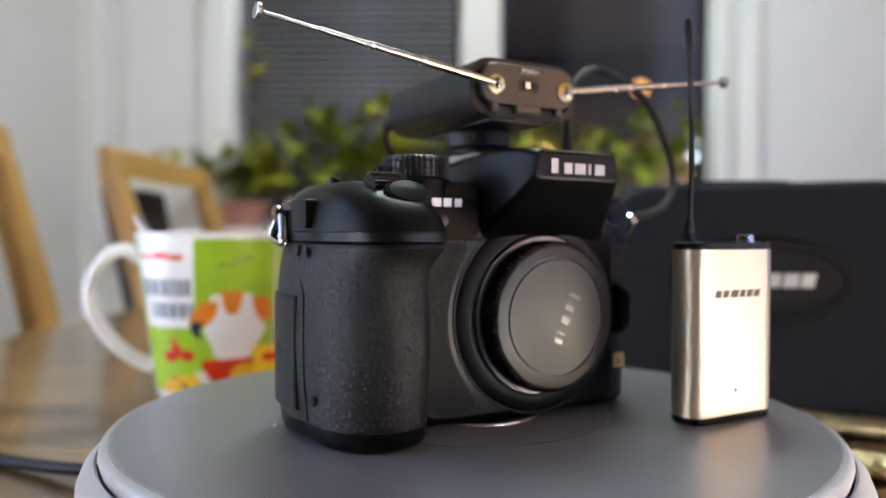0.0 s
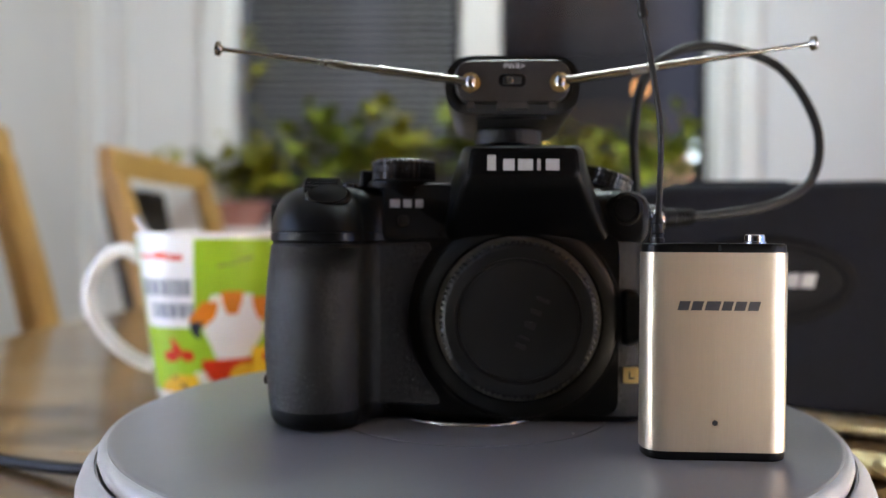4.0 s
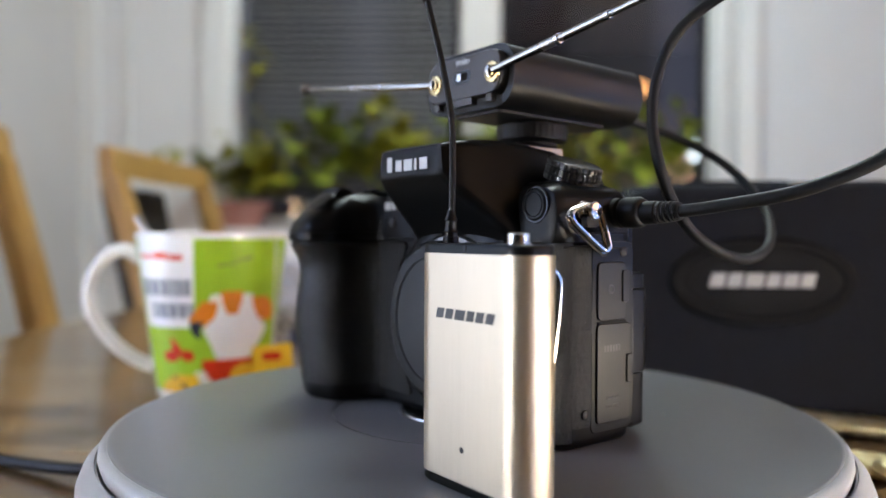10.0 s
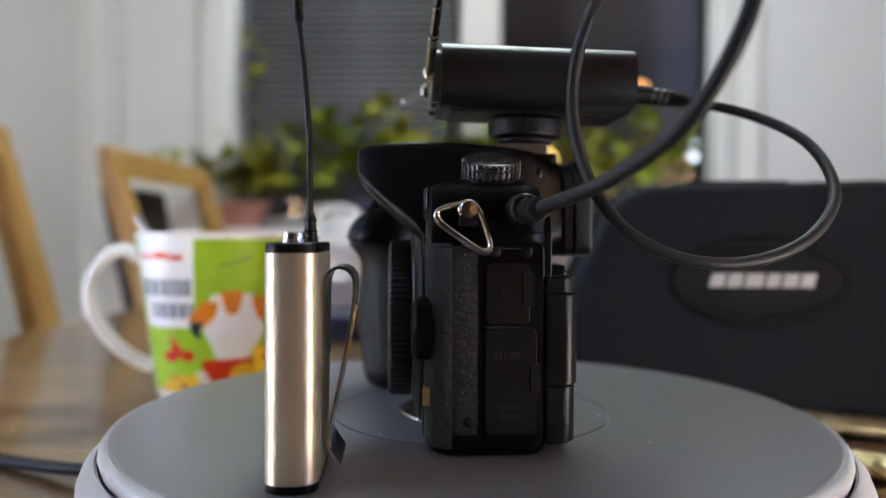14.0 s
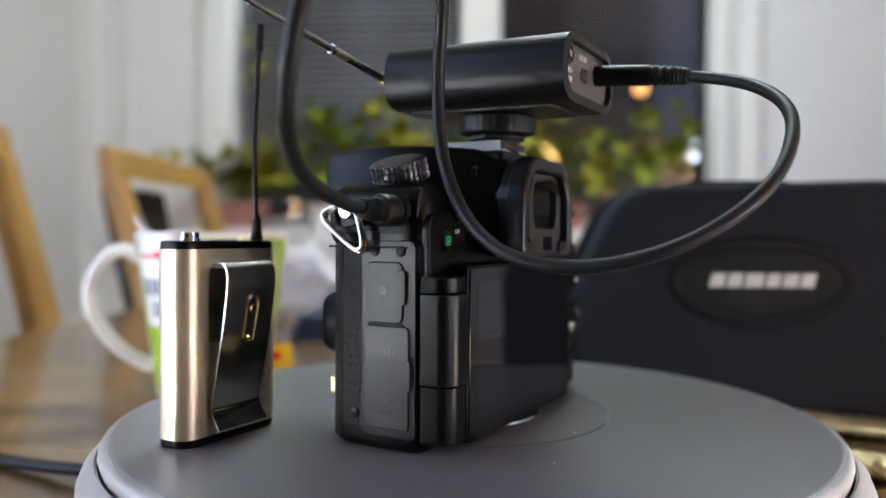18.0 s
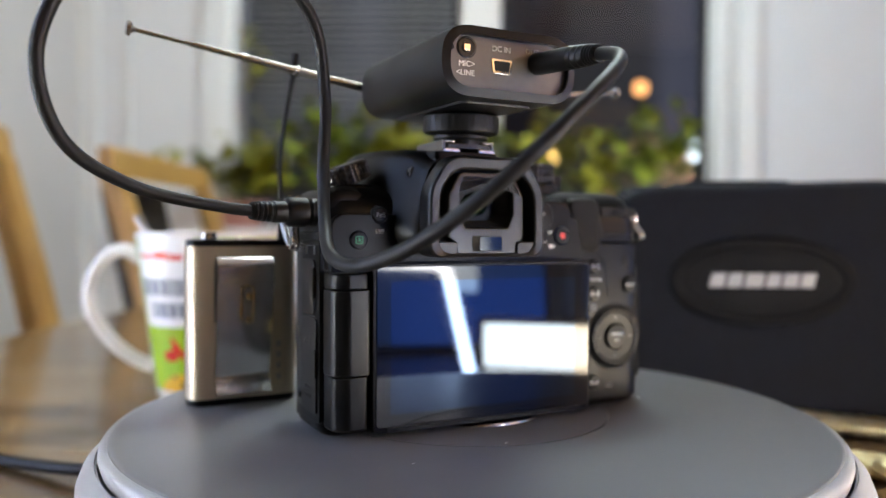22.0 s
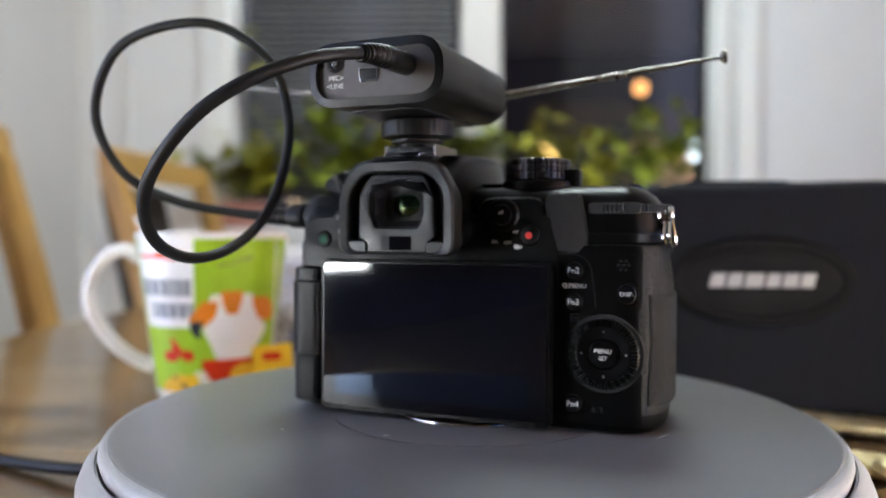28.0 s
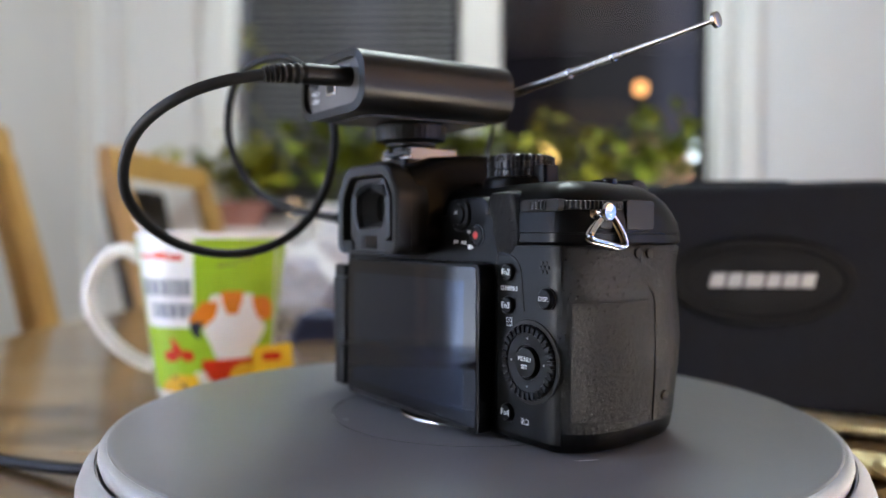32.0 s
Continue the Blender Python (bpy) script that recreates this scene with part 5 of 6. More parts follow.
def camera_body():
    t = thing("digital_camera", "black interchangeable-lens digital camera with a body cap and hinged screen", "camera", placed(0, 0, 0))

    swell = [(-28.0, -17.9), (-31.6, -20.6), (-33.8, -26.6), (-35.2, -34.0), (-40.2, -39.6), (-47.9, -42.1), (-55.6, -40.2), (-62.6, -34.2), (-66.2, -25.5), (-67.6, -15.1), (-69.0, -5.0), (-68.6, 4.0), (-66.2, 11.2), (-60.8, 16.0), (-52.0, 16.8)]

    def plan(i, gy, side=0.0, square=0.0):
        """The body's outline: inset i, front of the grip at gy, its outer side drawn in, its inner front corner squared."""
        pts = []
        for k, (x, y) in enumerate(swell):
            if y < -20:
                y = -20 + (y + 20) * (gy + 20) / -22.1
            if x < -50:
                x += side * min(1.0, (-50 - x) / 12)
            if 3 <= k <= 4:
                x, y = x + square * 0.9, y - square * (0.4 if k == 3 else 0.8)
            pts.append(Vector((x, y, 0)))
        line = [Vector((p.x, p.y)) for p in curve_through(pts, 9)]
        line += [Vector((20.0, 16.8))] + rpoly([(59.8, 16.6, 7), (59.8, -17.8, 11), (0, -17.8, 1), (0, 16.6, 1)], 7)[:16] + [Vector((15.0, -17.8))]
        line = spaced(line, 230)
        if i:
            n = len(line)
            out = []
            for k, p in enumerate(line):
                d = line[(k + 2) % n] - line[k - 2]
                d.normalize()
                out.append(p - Vector((-d.y, d.x)) * i)
            line = out
        return line

    def stack(levels):
        bm = bmesh.new()
        return skin(bm, [[(p.x, p.y, lv[0]) for p in plan(*lv[1:])] for lv in levels])

    part("lower_shell", stack([(0.3, 2.4, -37.6, 2.4), (0.7, 1.4, -38.2, 2.2), (1.6, 0.6, -38.8, 1.9), (3.2, 0.15, -39.2, 1.6), (6.5, 0.0, -39.5, 1.3)]), PLASTIC, t, "satin black bottom shell")
    part("grip_skin", stack([(6.5, 0.0, -39.5, 1.3), (8, -0.12, -39.8, 1.2), (14, -0.12, -40.4, 0.8), (22, -0.12, -41.6, 0.2), (30, -0.12, -42.1, 0.0), (38, -0.12, -41.6, 0.2), (44, -0.1, -40.6, 0.5), (49, -0.1, -40.4, 0.9), (52.5, 0.0, -41.4, 1.3, 0.8), (55.5, 0.0, -43.4, 1.9, 2.0), (57.8, 0.1, -45.2, 2.2, 3.0), (58.8, 0.7, -45.2, 2.2, 3.0)]), LEATHER, t, "textured black grip leatherette")
    part("upper_shell", stack([(58.9, 0.9, -45.2, 2.2, 3.0), (59.3, 0.7, -45.2, 2.2, 3.0), (59.7, 0.1, -45.7, 2.2, 3.0), (62.0, 0.1, -45.7, 2.2, 3.0), (62.15, 0.4, -45.6, 2.2, 3.0), (62.45, 0.4, -45.6, 2.2, 3.0), (62.6, 0.1, -45.6, 2.2, 3.0), (66, 0.3, -44.4, 2.3, 2.6), (69, 0.8, -42.3, 2.5, 2.2), (72, 1.6, -39.6, 2.8, 1.6), (74.4, 3.2, -36.6, 3.0, 1.0), (76.2, 5.6, -33.8, 3.2, 0.5), (77.2, 8.4, -31.8, 3.2, 0.0), (77.6, 11.0, -30.4, 3.2, 0.0)]), PLASTIC, t, "satin black upper shell")
    # smooth panels laid over the skin on the front, back and sides
    part("front_panel", soft_box(-28.0, 49, -18.3, -12, 2.6, 62, 5, 0.5, "y"), PLASTIC, t)
    arc = [Vector((15.8 + 36.0 * math.cos(radians(a)), 34.3 + 36.0 * math.sin(radians(a)))) for a in range(146, 221, 5)]
    o = rpoly([(-9.4, 5.6, 1.5), (-31.0, 5.6, 0.5), (-31.0, 59.2, 0.5), (-12.6, 59.2, 2.0)], 4) + arc
    part("front_skin", slab(spaced(o, 120), [(-15, 0), (-18.6, 0), (-18.95, 0.25)], "y"), LEATHER, t, "textured black leatherette")
    seat = part("mount_screw", lathe([(1.3, -17.8), (1.3, -18.7), (1.0, -18.9), (0.3, -18.9)], 18, (-8.9, 0, 62.0), "y"), MATTE, t, "small dark screw beside the mount")
    part("screw_slot", soft_box(-9.6, -8.2, -18.96, -18.85, 61.85, 62.15, 0.05, 0.02, "y"), DARK, seat)
    bend = [p for p in plan(0.0, -42.0) if p.y < -10.5 and p.x > 44]
    bend.sort(key=lambda p: p.x - p.y * 0.01)
    lp = [Vector((p.x + 0.2, p.y - 0.2)) for p in bend] + [Vector((p.x - 1.2, p.y + 1.2)) for p in reversed(bend)]
    part("corner_panel", skin(bmesh.new(), [[(p.x, p.y, z) for p in lp] for z in (2.6, 59.4)]), LEATHER, t, "pebbled black corner panel")
    part("back_panel", soft_box(-35.5, 57.5, 10, 17.4, 2.5, 68, 5, 0.8, "y"), PLASTIC, t)
    band = [p for p in plan(0.0, -42.0, 1.0) if p.y > 14.6 and p.x < -32]
    band.sort(key=lambda p: p.x)
    lp = [Vector((p.x - 0.25, p.y + 0.28)) for p in band] + [Vector((p.x + 1.0, p.y - 1.5)) for p in reversed(band)]
    part("button_panel", skin(bmesh.new(), [[(p.x, p.y, z) for p in lp] for z in (3.2, 58.6)]), PLASTIC, t, "smooth black button panel")
    # shutter button and front wheel
    sb = lathe([(6.4, -0.6), (6.4, 0.4), (5.9, 0.9), (5.4, 0.7), (5.2, 1.2), (2.0, 1.5), (0.3, 1.5)], 40)
    sb.transform(Matrix.Translation((-43.4, -35.6, 73.4)) @ Matrix.Rotation(radians(46), 4, "X") @ Matrix.Diagonal((1.15, 0.8, 1, 1)))
    part("shutter_button", sb, PLASTIC, t, "oval shutter button")
    bm = lathe([(4.6, -5.4), (4.9, -5.0), (4.9, 5.0), (4.6, 5.4)], 96, axis="x", wob=lambda a, k: 0.25 * math.sin(24 * a))
    bm.transform(Matrix.Translation((-46.5, -27.5, 74.6)))
    part("front_wheel", bm, MATTE, t, "knurled front wheel")
    for x, y in ((-40.5, -14), (-48, -13), (-55, -10)):
        part("top_button", lathe([(2.4, 77.0), (2.4, 78.5), (2.0, 78.9), (0.3, 78.9)], 20, (x, y, 0)), GLOSSY, t)
    # left deck
    o2 = rpoly([(57, 10, 9), (57, -15, 10), (30, -15, 4), (30, 12, 4)], 6)
    part("left_deck", slab(o2, [(70, 1.0), (74, 2.0), (76.6, 4.0), (77.6, 6.5), (77.9, 8.5)]), PLASTIC, t)
    # dials
    def knurled(name, at, r, h, teeth, label):
        bm = lathe([(r - 0.9, 0), (r, 0.4), (r, h * 0.30), (r - 0.35, h * 0.34), (r - 0.35, h * 0.38), (r, h * 0.42), (r, h * 0.64), (r - 0.35, h * 0.68), (r - 0.35, h * 0.72), (r, h * 0.76), (r, h - 0.7), (r - 0.5, h - 0.2), (r - 1.4, h), (0.4, h)], teeth * 4, wob=lambda a, k: 0.3 * (1 if math.sin(teeth * a) > 0 else -1) if 1 <= k <= 10 else 0)
        bm.transform(at)
        return part(name, bm, DIAL, t, label, smooth=30)

    dd = knurled("drive_dial", Matrix.Translation((46.6, 1.2, 77.6)) @ Matrix.Rotation(radians(20), 4, "Y"), 8.3, 6.6, 30, "knurled drive dial")
    md = knurled("mode_dial", Matrix.Translation((-23.6, -2.5, 80.2)), 10.8, 7.4, 36, "knurled mode dial")
    part("dial_seat", lathe([(12.8, 70), (12.6, 79.0), (11.8, 80.0), (9, 80.2)], 48, (-23.6, -2.5, 0)), PLASTIC, t)
    part("dial_seat", lathe([(9.6, 70), (9.4, 76.4), (8.6, 77.4), (6, 77.6)], 40, (46.0, 1.2, 0)), PLASTIC, t)
    for k in range(9):
        a = radians(40 * k)
        part("dial_mark", disc(0.55, 87.5, 87.7, 0.05, seg=10, centre=(-23.6 + 6.8 * math.cos(a), -2.5 + 6.8 * math.sin(a), 0)), INK_W, md, "small white printed mark")
        b = bmesh.new()
        disc(0.4, 6.55, 6.7, 0.05, seg=10, centre=(5.0 * math.cos(a), 5.0 * math.sin(a), 0), bm=b)
        b.transform(Matrix.Translation((46.6, 1.2, 77.6)) @ Matrix.Rotation(radians(20), 4, "Y"))
        part("dial_mark", b, INK_G, dd)
    bm = soft_box(-38.6, -31.0, -5.6, 1.0, 77.0, 84.0, 1.6, 0.6)
    part("power_lever", bm, PLASTIC, t, "power lever beside the mode dial")
    # viewfinder hump
    hump = bmesh.new()
    secs = [(-38.2, [(1.2, 80.2), (32.0, 80.2), (31.0, 86.8), (2.2, 86.8)], 1.5), (-37.6, [(-0.6, 78.6), (33.8, 78.6), (32.6, 88.0), (0.6, 88.0)], 2.0),
            (-34.5, [(-2.4, 75.0), (35.8, 75.0), (34.4, 89.0), (-1.2, 89.0)], 2.6), (-29, [(-4.4, 69.6), (39.0, 69.6), (35.2, 89.8), (-2.2, 89.8)], 3.2),
            (-22, [(-7.0, 63.5), (43.0, 63.5), (35.8, 90.2), (-2.8, 90.2)], 3.6), (-17, [(-9.5, 58.0), (47.0, 58.0), (36.0, 90.3), (-3.0, 90.3)], 4.0),
            (-4, [(-14, 60.0), (48.0, 60.0), (34.5, 90.0), (-1.5, 90.0)], 5.0), (8, [(-12, 60.0), (46.0, 60.0), (33.0, 89.2), (0.0, 89.2)], 5.0),
            (16, [(-9, 58.0), (40.0, 58.0), (31.0, 88.4), (-1.4, 88.4)], 6.0), (22, [(-6.0, 56.6), (34.6, 56.6), (29.0, 86.0), (-1.4, 86.0)], 8.0), (25.5, [(-5.6, 57.0), (34.0, 57.0), (28.6, 85.4), (-1.0, 85.4)], 8.0)]
    skin(hump, [[(p.x, y, p.y) for p in rpoly([(a, b, r) for a, b in c], 5)] for y, c, r in secs])
    part("viewfinder_hump", hump, PLASTIC, t, "satin black viewfinder hump", smooth=32)
    part("hump_seam", soft_box(-2.2, 35.2, -15.2, -14.9, 60, 90.42, 5, 0.05, "y"), DARK, t)
    bars([(x, x + w, 0, h) for x, w, h in zip((4.6, 9.4, 13.9, 19.6, 22.2), (2.6, 3.4, 4.4, 1.0, 4.0), (4.6, 3.4, 3.4, 3.4, 3.4))], INK_S, t, on(FRONT, 1.0, -38.25, 81.2), "badge_mark", "silver raised bar on the hump", 0.35)
    bars([(0, 3.4, 0, 2.7), (4.4, 7.2, 0, 2.7), (8.4, 11.0, 0, 2.7)], INK_S, t, on(FRONT, -26.3, -18.78, 70.6), "model_mark", "small silver bar", 0.25)
    sh = soft_box(-29.0, -2, -18.8, -4, 59.6, 79.4, 3.5, 1.2, "y")
    for v in sh.verts:
        v.co.y += max(0.0, v.co.z - 71.5) ** 2 * 0.12
    part("front_shoulder", sh, MATTE, t)
    part("indicator_window", lathe([(1.9, -18.6), (1.8, -19.0), (1.4, -19.15), (0.3, -19.3)], 24, (-21.9, 0, 66.3), "y"), EYERUBBER, t)
    # hot shoe
    shoe = part("hot_shoe", soft_box(4.6, 22.4, 3.4, 22.2, 87.0, 88.0, 0.8, 0.2), GLOSSY, t, "hot shoe with black floor and steel rails")
    for x0, x1, i0, i1, e0, e1 in ((4.2, 5.2, 4.2, 8.6, 4.4, 10.2), (21.8, 22.8, 18.4, 22.8, 16.8, 22.6)):
        part("shoe_rail", soft_box(x0, x1, 3.2, 22.4, 87.0, 91.2, 0.4, 0.2), SHOE, shoe)
        part("shoe_edge", soft_box(e0, e1, 22.1, 23.0, 87.4, 88.7, 0.3, 0.2), CHROME, shoe, "polished rear edge of the hot shoe")
        part("shoe_lip", soft_box(i0, i1, 3.2, 22.5, 90.9, 91.4, 0.3, 0.15), SHOE, shoe, "folded lip of the hot shoe")
    part("shoe_base", soft_box(4.0, 26.6, 3.0, 25.0, 84.5, 87.7, 2, 0.5), PLASTIC, t)
    # eyecup: a rubber rim, a dark groove and a lighter plate with the eyepiece and the sensor
    n = 7

    def cup_loop(k, y, low=0.0):
        """The cup's outline with cut upper corners, inset by k."""
        return [(p.x, y, p.y) for p in rpoly([(-7.3 + k, 55.0 + low, 4.5), (33.7 - k, 55.0 + low, 4.5), (33.4 - k, 75.0, 11), (27.4 - k * 0.75, 85.6 - k * 1.12, 8), (-1.0 + k * 0.75, 85.6 - k * 1.12, 8), (-7.0 + k, 75.0, 11)], n)]
    eye = bmesh.new()
    skin(eye, [cup_loop(2.6, 21.0), cup_loop(2.2, 25.6), cup_loop(1.0, 26.4), cup_loop(0.9, 29.0), cup_loop(0.1, 29.6), cup_loop(0.0, 33.6), cup_loop(0.4, 34.7), cup_loop(1.0, 35.2, 0.2), cup_loop(3.2, 35.0, 0.6), cup_loop(3.7, 34.6, 1.0), cup_loop(3.9, 33.6, 1.2), cup_loop(4.0, 29.2, 1.3), cup_loop(8.5, 29.0, 3.0)], caps=False)
    ey = part("eyecup", eye, EYERUBBER, t, "grey-black rubber eyecup", smooth=28)
    for x0, x1 in ((-4.8, 2.6), (23.6, 31.2)):
        part("cup_foot", soft_box(x0, x1, 29.2, 34.4, 55.2, 59.6, 1.6, 0.5, "y"), EYERUBBER, ey)

    def plate_loop(k, y):
        return [(p.x, y, p.y) for p in rpoly([(2.9 + k, 55.5 + k, 0.4), (23.3 - k, 55.5 + k, 0.4), (23.9 - k, 59.4, 1.2), (26.4 - k, 61.0 + k * 0.4, 1.2), (26.3 - k, 73.4, 3.0), (22.6 - k * 0.8, 80.7 - k, 3.4), (4.0 + k * 0.8, 80.7 - k, 3.4), (0.1 + k, 73.4, 3.0), (0.0 + k, 61.0 + k * 0.4, 1.2), (2.4 + k, 59.4, 1.2)], n)]

    def hole(k, y):
        return [(p.x, y, p.y) for p in rpoly([(5.6 + k, 63.7 + k, 1.8), (9.0, 63.7 + k, 1), (17.4, 63.7 + k, 1), (20.8 - k, 63.7 + k, 1.8), (22.6 - k, 68.0, 3), (22.6 - k, 74.0, 3), (21.2 - k, 78.9 - k, 2.4), (5.2 + k, 78.9 - k, 2.4), (3.7 + k, 74.0, 3), (3.7 + k, 68.0, 3)], n)]
    fr = bmesh.new()
    skin(fr, [plate_loop(0, 29.0), plate_loop(0, 33.0), plate_loop(0.3, 33.5), plate_loop(0.8, 33.6), hole(-0.5, 33.6), hole(-0.1, 33.4), hole(0.3, 30.0), hole(0.5, 26.0)], caps=False)
    part("eyepiece_frame", fr, CUPFRAME, ey, "lighter grey moulded frame round the eyepiece", smooth=28)
    tunnel = bmesh.new()
    skin(tunnel, [hole(0.45, 31.2), hole(0.9, 30.6), hole(2.6, 26.2)], caps=False)
    part("eyepiece_tunnel", tunnel, DARK, ey, smooth=28)
    lens = lathe([(8.6, -1.5), (8.6, 0), (7.4, 0.9), (5.2, 1.9), (2.6, 2.5), (0.2, 2.7)], 36, (0, 0, 0), "y")
    lens.transform(Matrix.Translation((13.2, 23.6, 71.3)) @ Matrix.Diagonal((0.92, 1, 0.74, 1)))
    part("eyepiece_glass", lens, EYEGLASS, ey, "coated eyepiece glass")
    sr = part("sensor_recess", soft_box(7.6, 18.4, 33.5, 33.68, 56.6, 61.4, 0.8, 0.05, "y"), DARK, ey)
    part("eye_sensor", soft_box(7.9, 15.6, 33.6, 33.74, 56.9, 61.1, 0.5, 0.04, "y"), BEZEL, sr, "dark eye sensor window")
    # lens mount and body cap
    c = (15.8, 0, 34.6)
    part("mount_collar", lathe([(33.6, -16.0), (33.4, -17.8), (32.8, -18.8), (31.6, -19.6), (29.8, -20.2), (28.4, -20.5), (27.6, -20.4), (27.2, -19.8), (26.0, -19.0)], 120, c, "y"), COLLAR, t, "round black mount collar")
    part("collar_edge", ring(33.3, 34.0, -18.9, -18.4, 0.2, 120, c, "y"), COLLAR, t, "thin glossy edge round the mount")
    part("mount_ring", lathe([(26.9, -18.5), (26.9, -20.7), (26.6, -21.1), (25.2, -21.2), (23.0, -21.2)], 96, c, "y"), SHOE, t, "steel lens mount ring")
    cap = part("body_cap", lathe([(24.2, -21.3), (25.0, -21.6), (25.0, -26.8), (24.6, -27.8), (23.7, -28.4), (23.0, -28.6), (20.0, -28.7), (19.8, -28.2), (19.0, -28.2), (18.8, -28.7), (0.4, -28.7)], 324, c, "y", wob=lambda a, k: 0.34 * (1 if math.sin(81 * a) > 0 else -1) if 1 <= k <= 3 else 0), CAPPLASTIC, t, "ribbed black body cap", smooth=30)
    part("cap_notch", disc(0.8, -28.75, -28.6, 0.05, seg=3, centre=(32.6, 0, 20.6), axis="y"), DARK, cap, "small moulded triangle")
    bars([(x, x + w, 0, h) for x, w, h in zip((-10.0, -5.8, -1.6, 3.6, 6.0), (1.2, 1.6, 2.2, 0.7, 1.6), (4.4, 3.5, 3.5, 3.5, 3.5))], CAPMARK, cap, on(FRONT, 17.6, -28.68, 33.6, -114), "cap_mark", "glossy moulded bar", 0.22)
    part("release_button", slab(rpoly([(49.6, 25.4, 2.5), (55.6, 26.6, 4), (57.4, 35.0, 8), (55.6, 43.6, 4), (49.6, 44.8, 2.5)], 6), [(-15.0, 0.0), (-18.8, 0), (-20.6, 0.6), (-21.6, 1.8), (-21.9, 3.0)], "y"), PLASTIC, t, "raised oval lens release button")
    part("gold_badge", soft_box(50.3, 55.3, -18.6, -16.4, 13.6, 18.8, 0.6, 0.15, "y"), GOLD, t, "small square gold badge")
    bars([(0, 0.5, 0, 2.4), (0, 1.9, 0, 0.5)], INK_K, t, on(FRONT, 52.0, -18.6, 15.0), "badge_marks", "", 0.05)
    fb = part("flash_button", lathe([(4.5, -15.0), (4.5, -18.0), (4.1, -18.4), (3.6, -18.4), (3.4, -18.1), (3.2, -18.5), (0.3, -18.6)], 36, (51.1, 0, 70.4), "y"), PLASTIC, t, "small round flash button")
    part("button_rim", ring(4.7, 5.4, -17.9, -17.2, 0.25, 36, (51.1, 0, 70.4), "y"), GLOSSY, fb)
    part("port_shoulder", soft_box(43, 59.6, -17.6, 15, 57, 76.6, 8, 4.0, "y"), PLASTIC, t)
    # screen and hinge
    scr = part("screen_panel", soft_box(-34.4, 46.6, 17.6, 23.6, 1.6, 53.0, 2.2, 0.7, "y"), PLASTIC, t, "hinged screen panel")
    gl = part("screen_glass", soft_box(-33.4, 45.4, 23.2, 23.95, 3.4, 52.0, 1.6, 0.25, "y"), BEZEL, scr, "glossy black screen glass")
    part("display", soft_box(-27.5, 40.8, 23.9, 24.0, 7.2, 47.6, 0.4, 0.03, "y"), SCREEN, gl, "dark unlit display")
    part("screen_lip", soft_box(-30, 42, 22.6, 24.1, 1.9, 3.2, 0.5, 0.3, "y"), MATTE, scr)
    hg = part("screen_hinge", slab(rpoly([(47.4, 15, 1), (59.2, 15, 1), (58.8, 22.5, 4), (55, 25.2, 4), (47.4, 24.6, 1.5)], 5), [(19.8, 0.3), (20.1, 0), (44.9, 0), (45.2, 0.3)]), PLASTIC, t, "screen hinge block")
    part("hinge_knuckle", slab(rpoly([(48.0, 15, 1), (59.0, 15, 1), (58.4, 22, 4), (55, 24.6, 4), (48.0, 24.2, 1.5)], 5), [(45.5, 0.3), (45.8, 0), (49.6, 0), (50.2, 0.6)]), PLASTIC, hg)
    part("hinge_knuckle", slab(rpoly([(48.0, 15, 1), (59.0, 15, 1), (58.4, 22, 4), (55, 24.6, 4), (48.0, 24.2, 1.5)], 5), [(3.2, 1.0), (4.0, 0), (19.2, 0), (19.5, 0.3)]), PLASTIC, hg)
    # buttons on the back
    yb = 17.0
    def button(x, z, r, name="button", lab="", mtl=PLASTIC, txt="", size=2.0, ink=INK_W):
        b = part(name, lathe([(r + 0.5, yb - 0.3), (r + 0.5, yb + 0.15), (r + 0.1, yb + 0.15), (r, yb + 0.9), (r - 0.4, yb + 1.3), (0.3, yb + 1.45)], 32, (x, 0, z), "y"), mtl, t, lab)
        if txt:
            letters(txt, size, ink, b, on(BACK, x, yb + 1.42, z), "lettering", "white printed lettering", 0.06)
        return b

    button(-40.6, 50.7, 2.6, "function_button", "round function button", txt="Fn2", size=2.6)
    button(-40.6, 40.9, 2.6, "function_button", "round function button", txt="Fn3", size=2.6)
    button(-40.6, 9.1, 2.6, "function_button", "round function button", txt="Fn4", size=2.6)
    button(-56.8, 43.8, 2.9, "display_button", "round display button", txt="DISP.", size=1.9)
    letters("Q.MENU", 2.0, INK_W, t, on(BACK, -40.6, yb + 0.06, 45.9), "lettering", "white printed lettering")
    bars([(-1.3, 1.3, 1.0, 1.25), (-1.3, 1.3, -0.12, 0.12), (-1.3, 1.3, -1.25, -1.0), (-1.3, -1.05, -1.25, 1.25), (-0.12, 0.12, -1.25, 1.25), (1.05, 1.3, -1.25, 1.25)], INK_W, t, on(BACK, -40.8, yb + 0.02, 36.0), "print_mark", "white printed grid mark", 0.06)
    bars([(-1.6, -0.4, -0.8, 0.9), (-0.1, 0.15, -0.9, 0.9), (0.5, 1.8, 0.5, 0.8), (1.5, 1.8, -0.5, 0.8), (0.5, 1.8, -0.8, -0.5)], INK_W, t, on(BACK, -47.8, yb + 0.02, 7.6), "print_mark", "", 0.06)
    part("dial_recess", ring(10.6, 12.2, yb - 0.3, yb + 0.25, 0.15, 64, (-50.0, 0, 25.2), "y"), DARK, t)
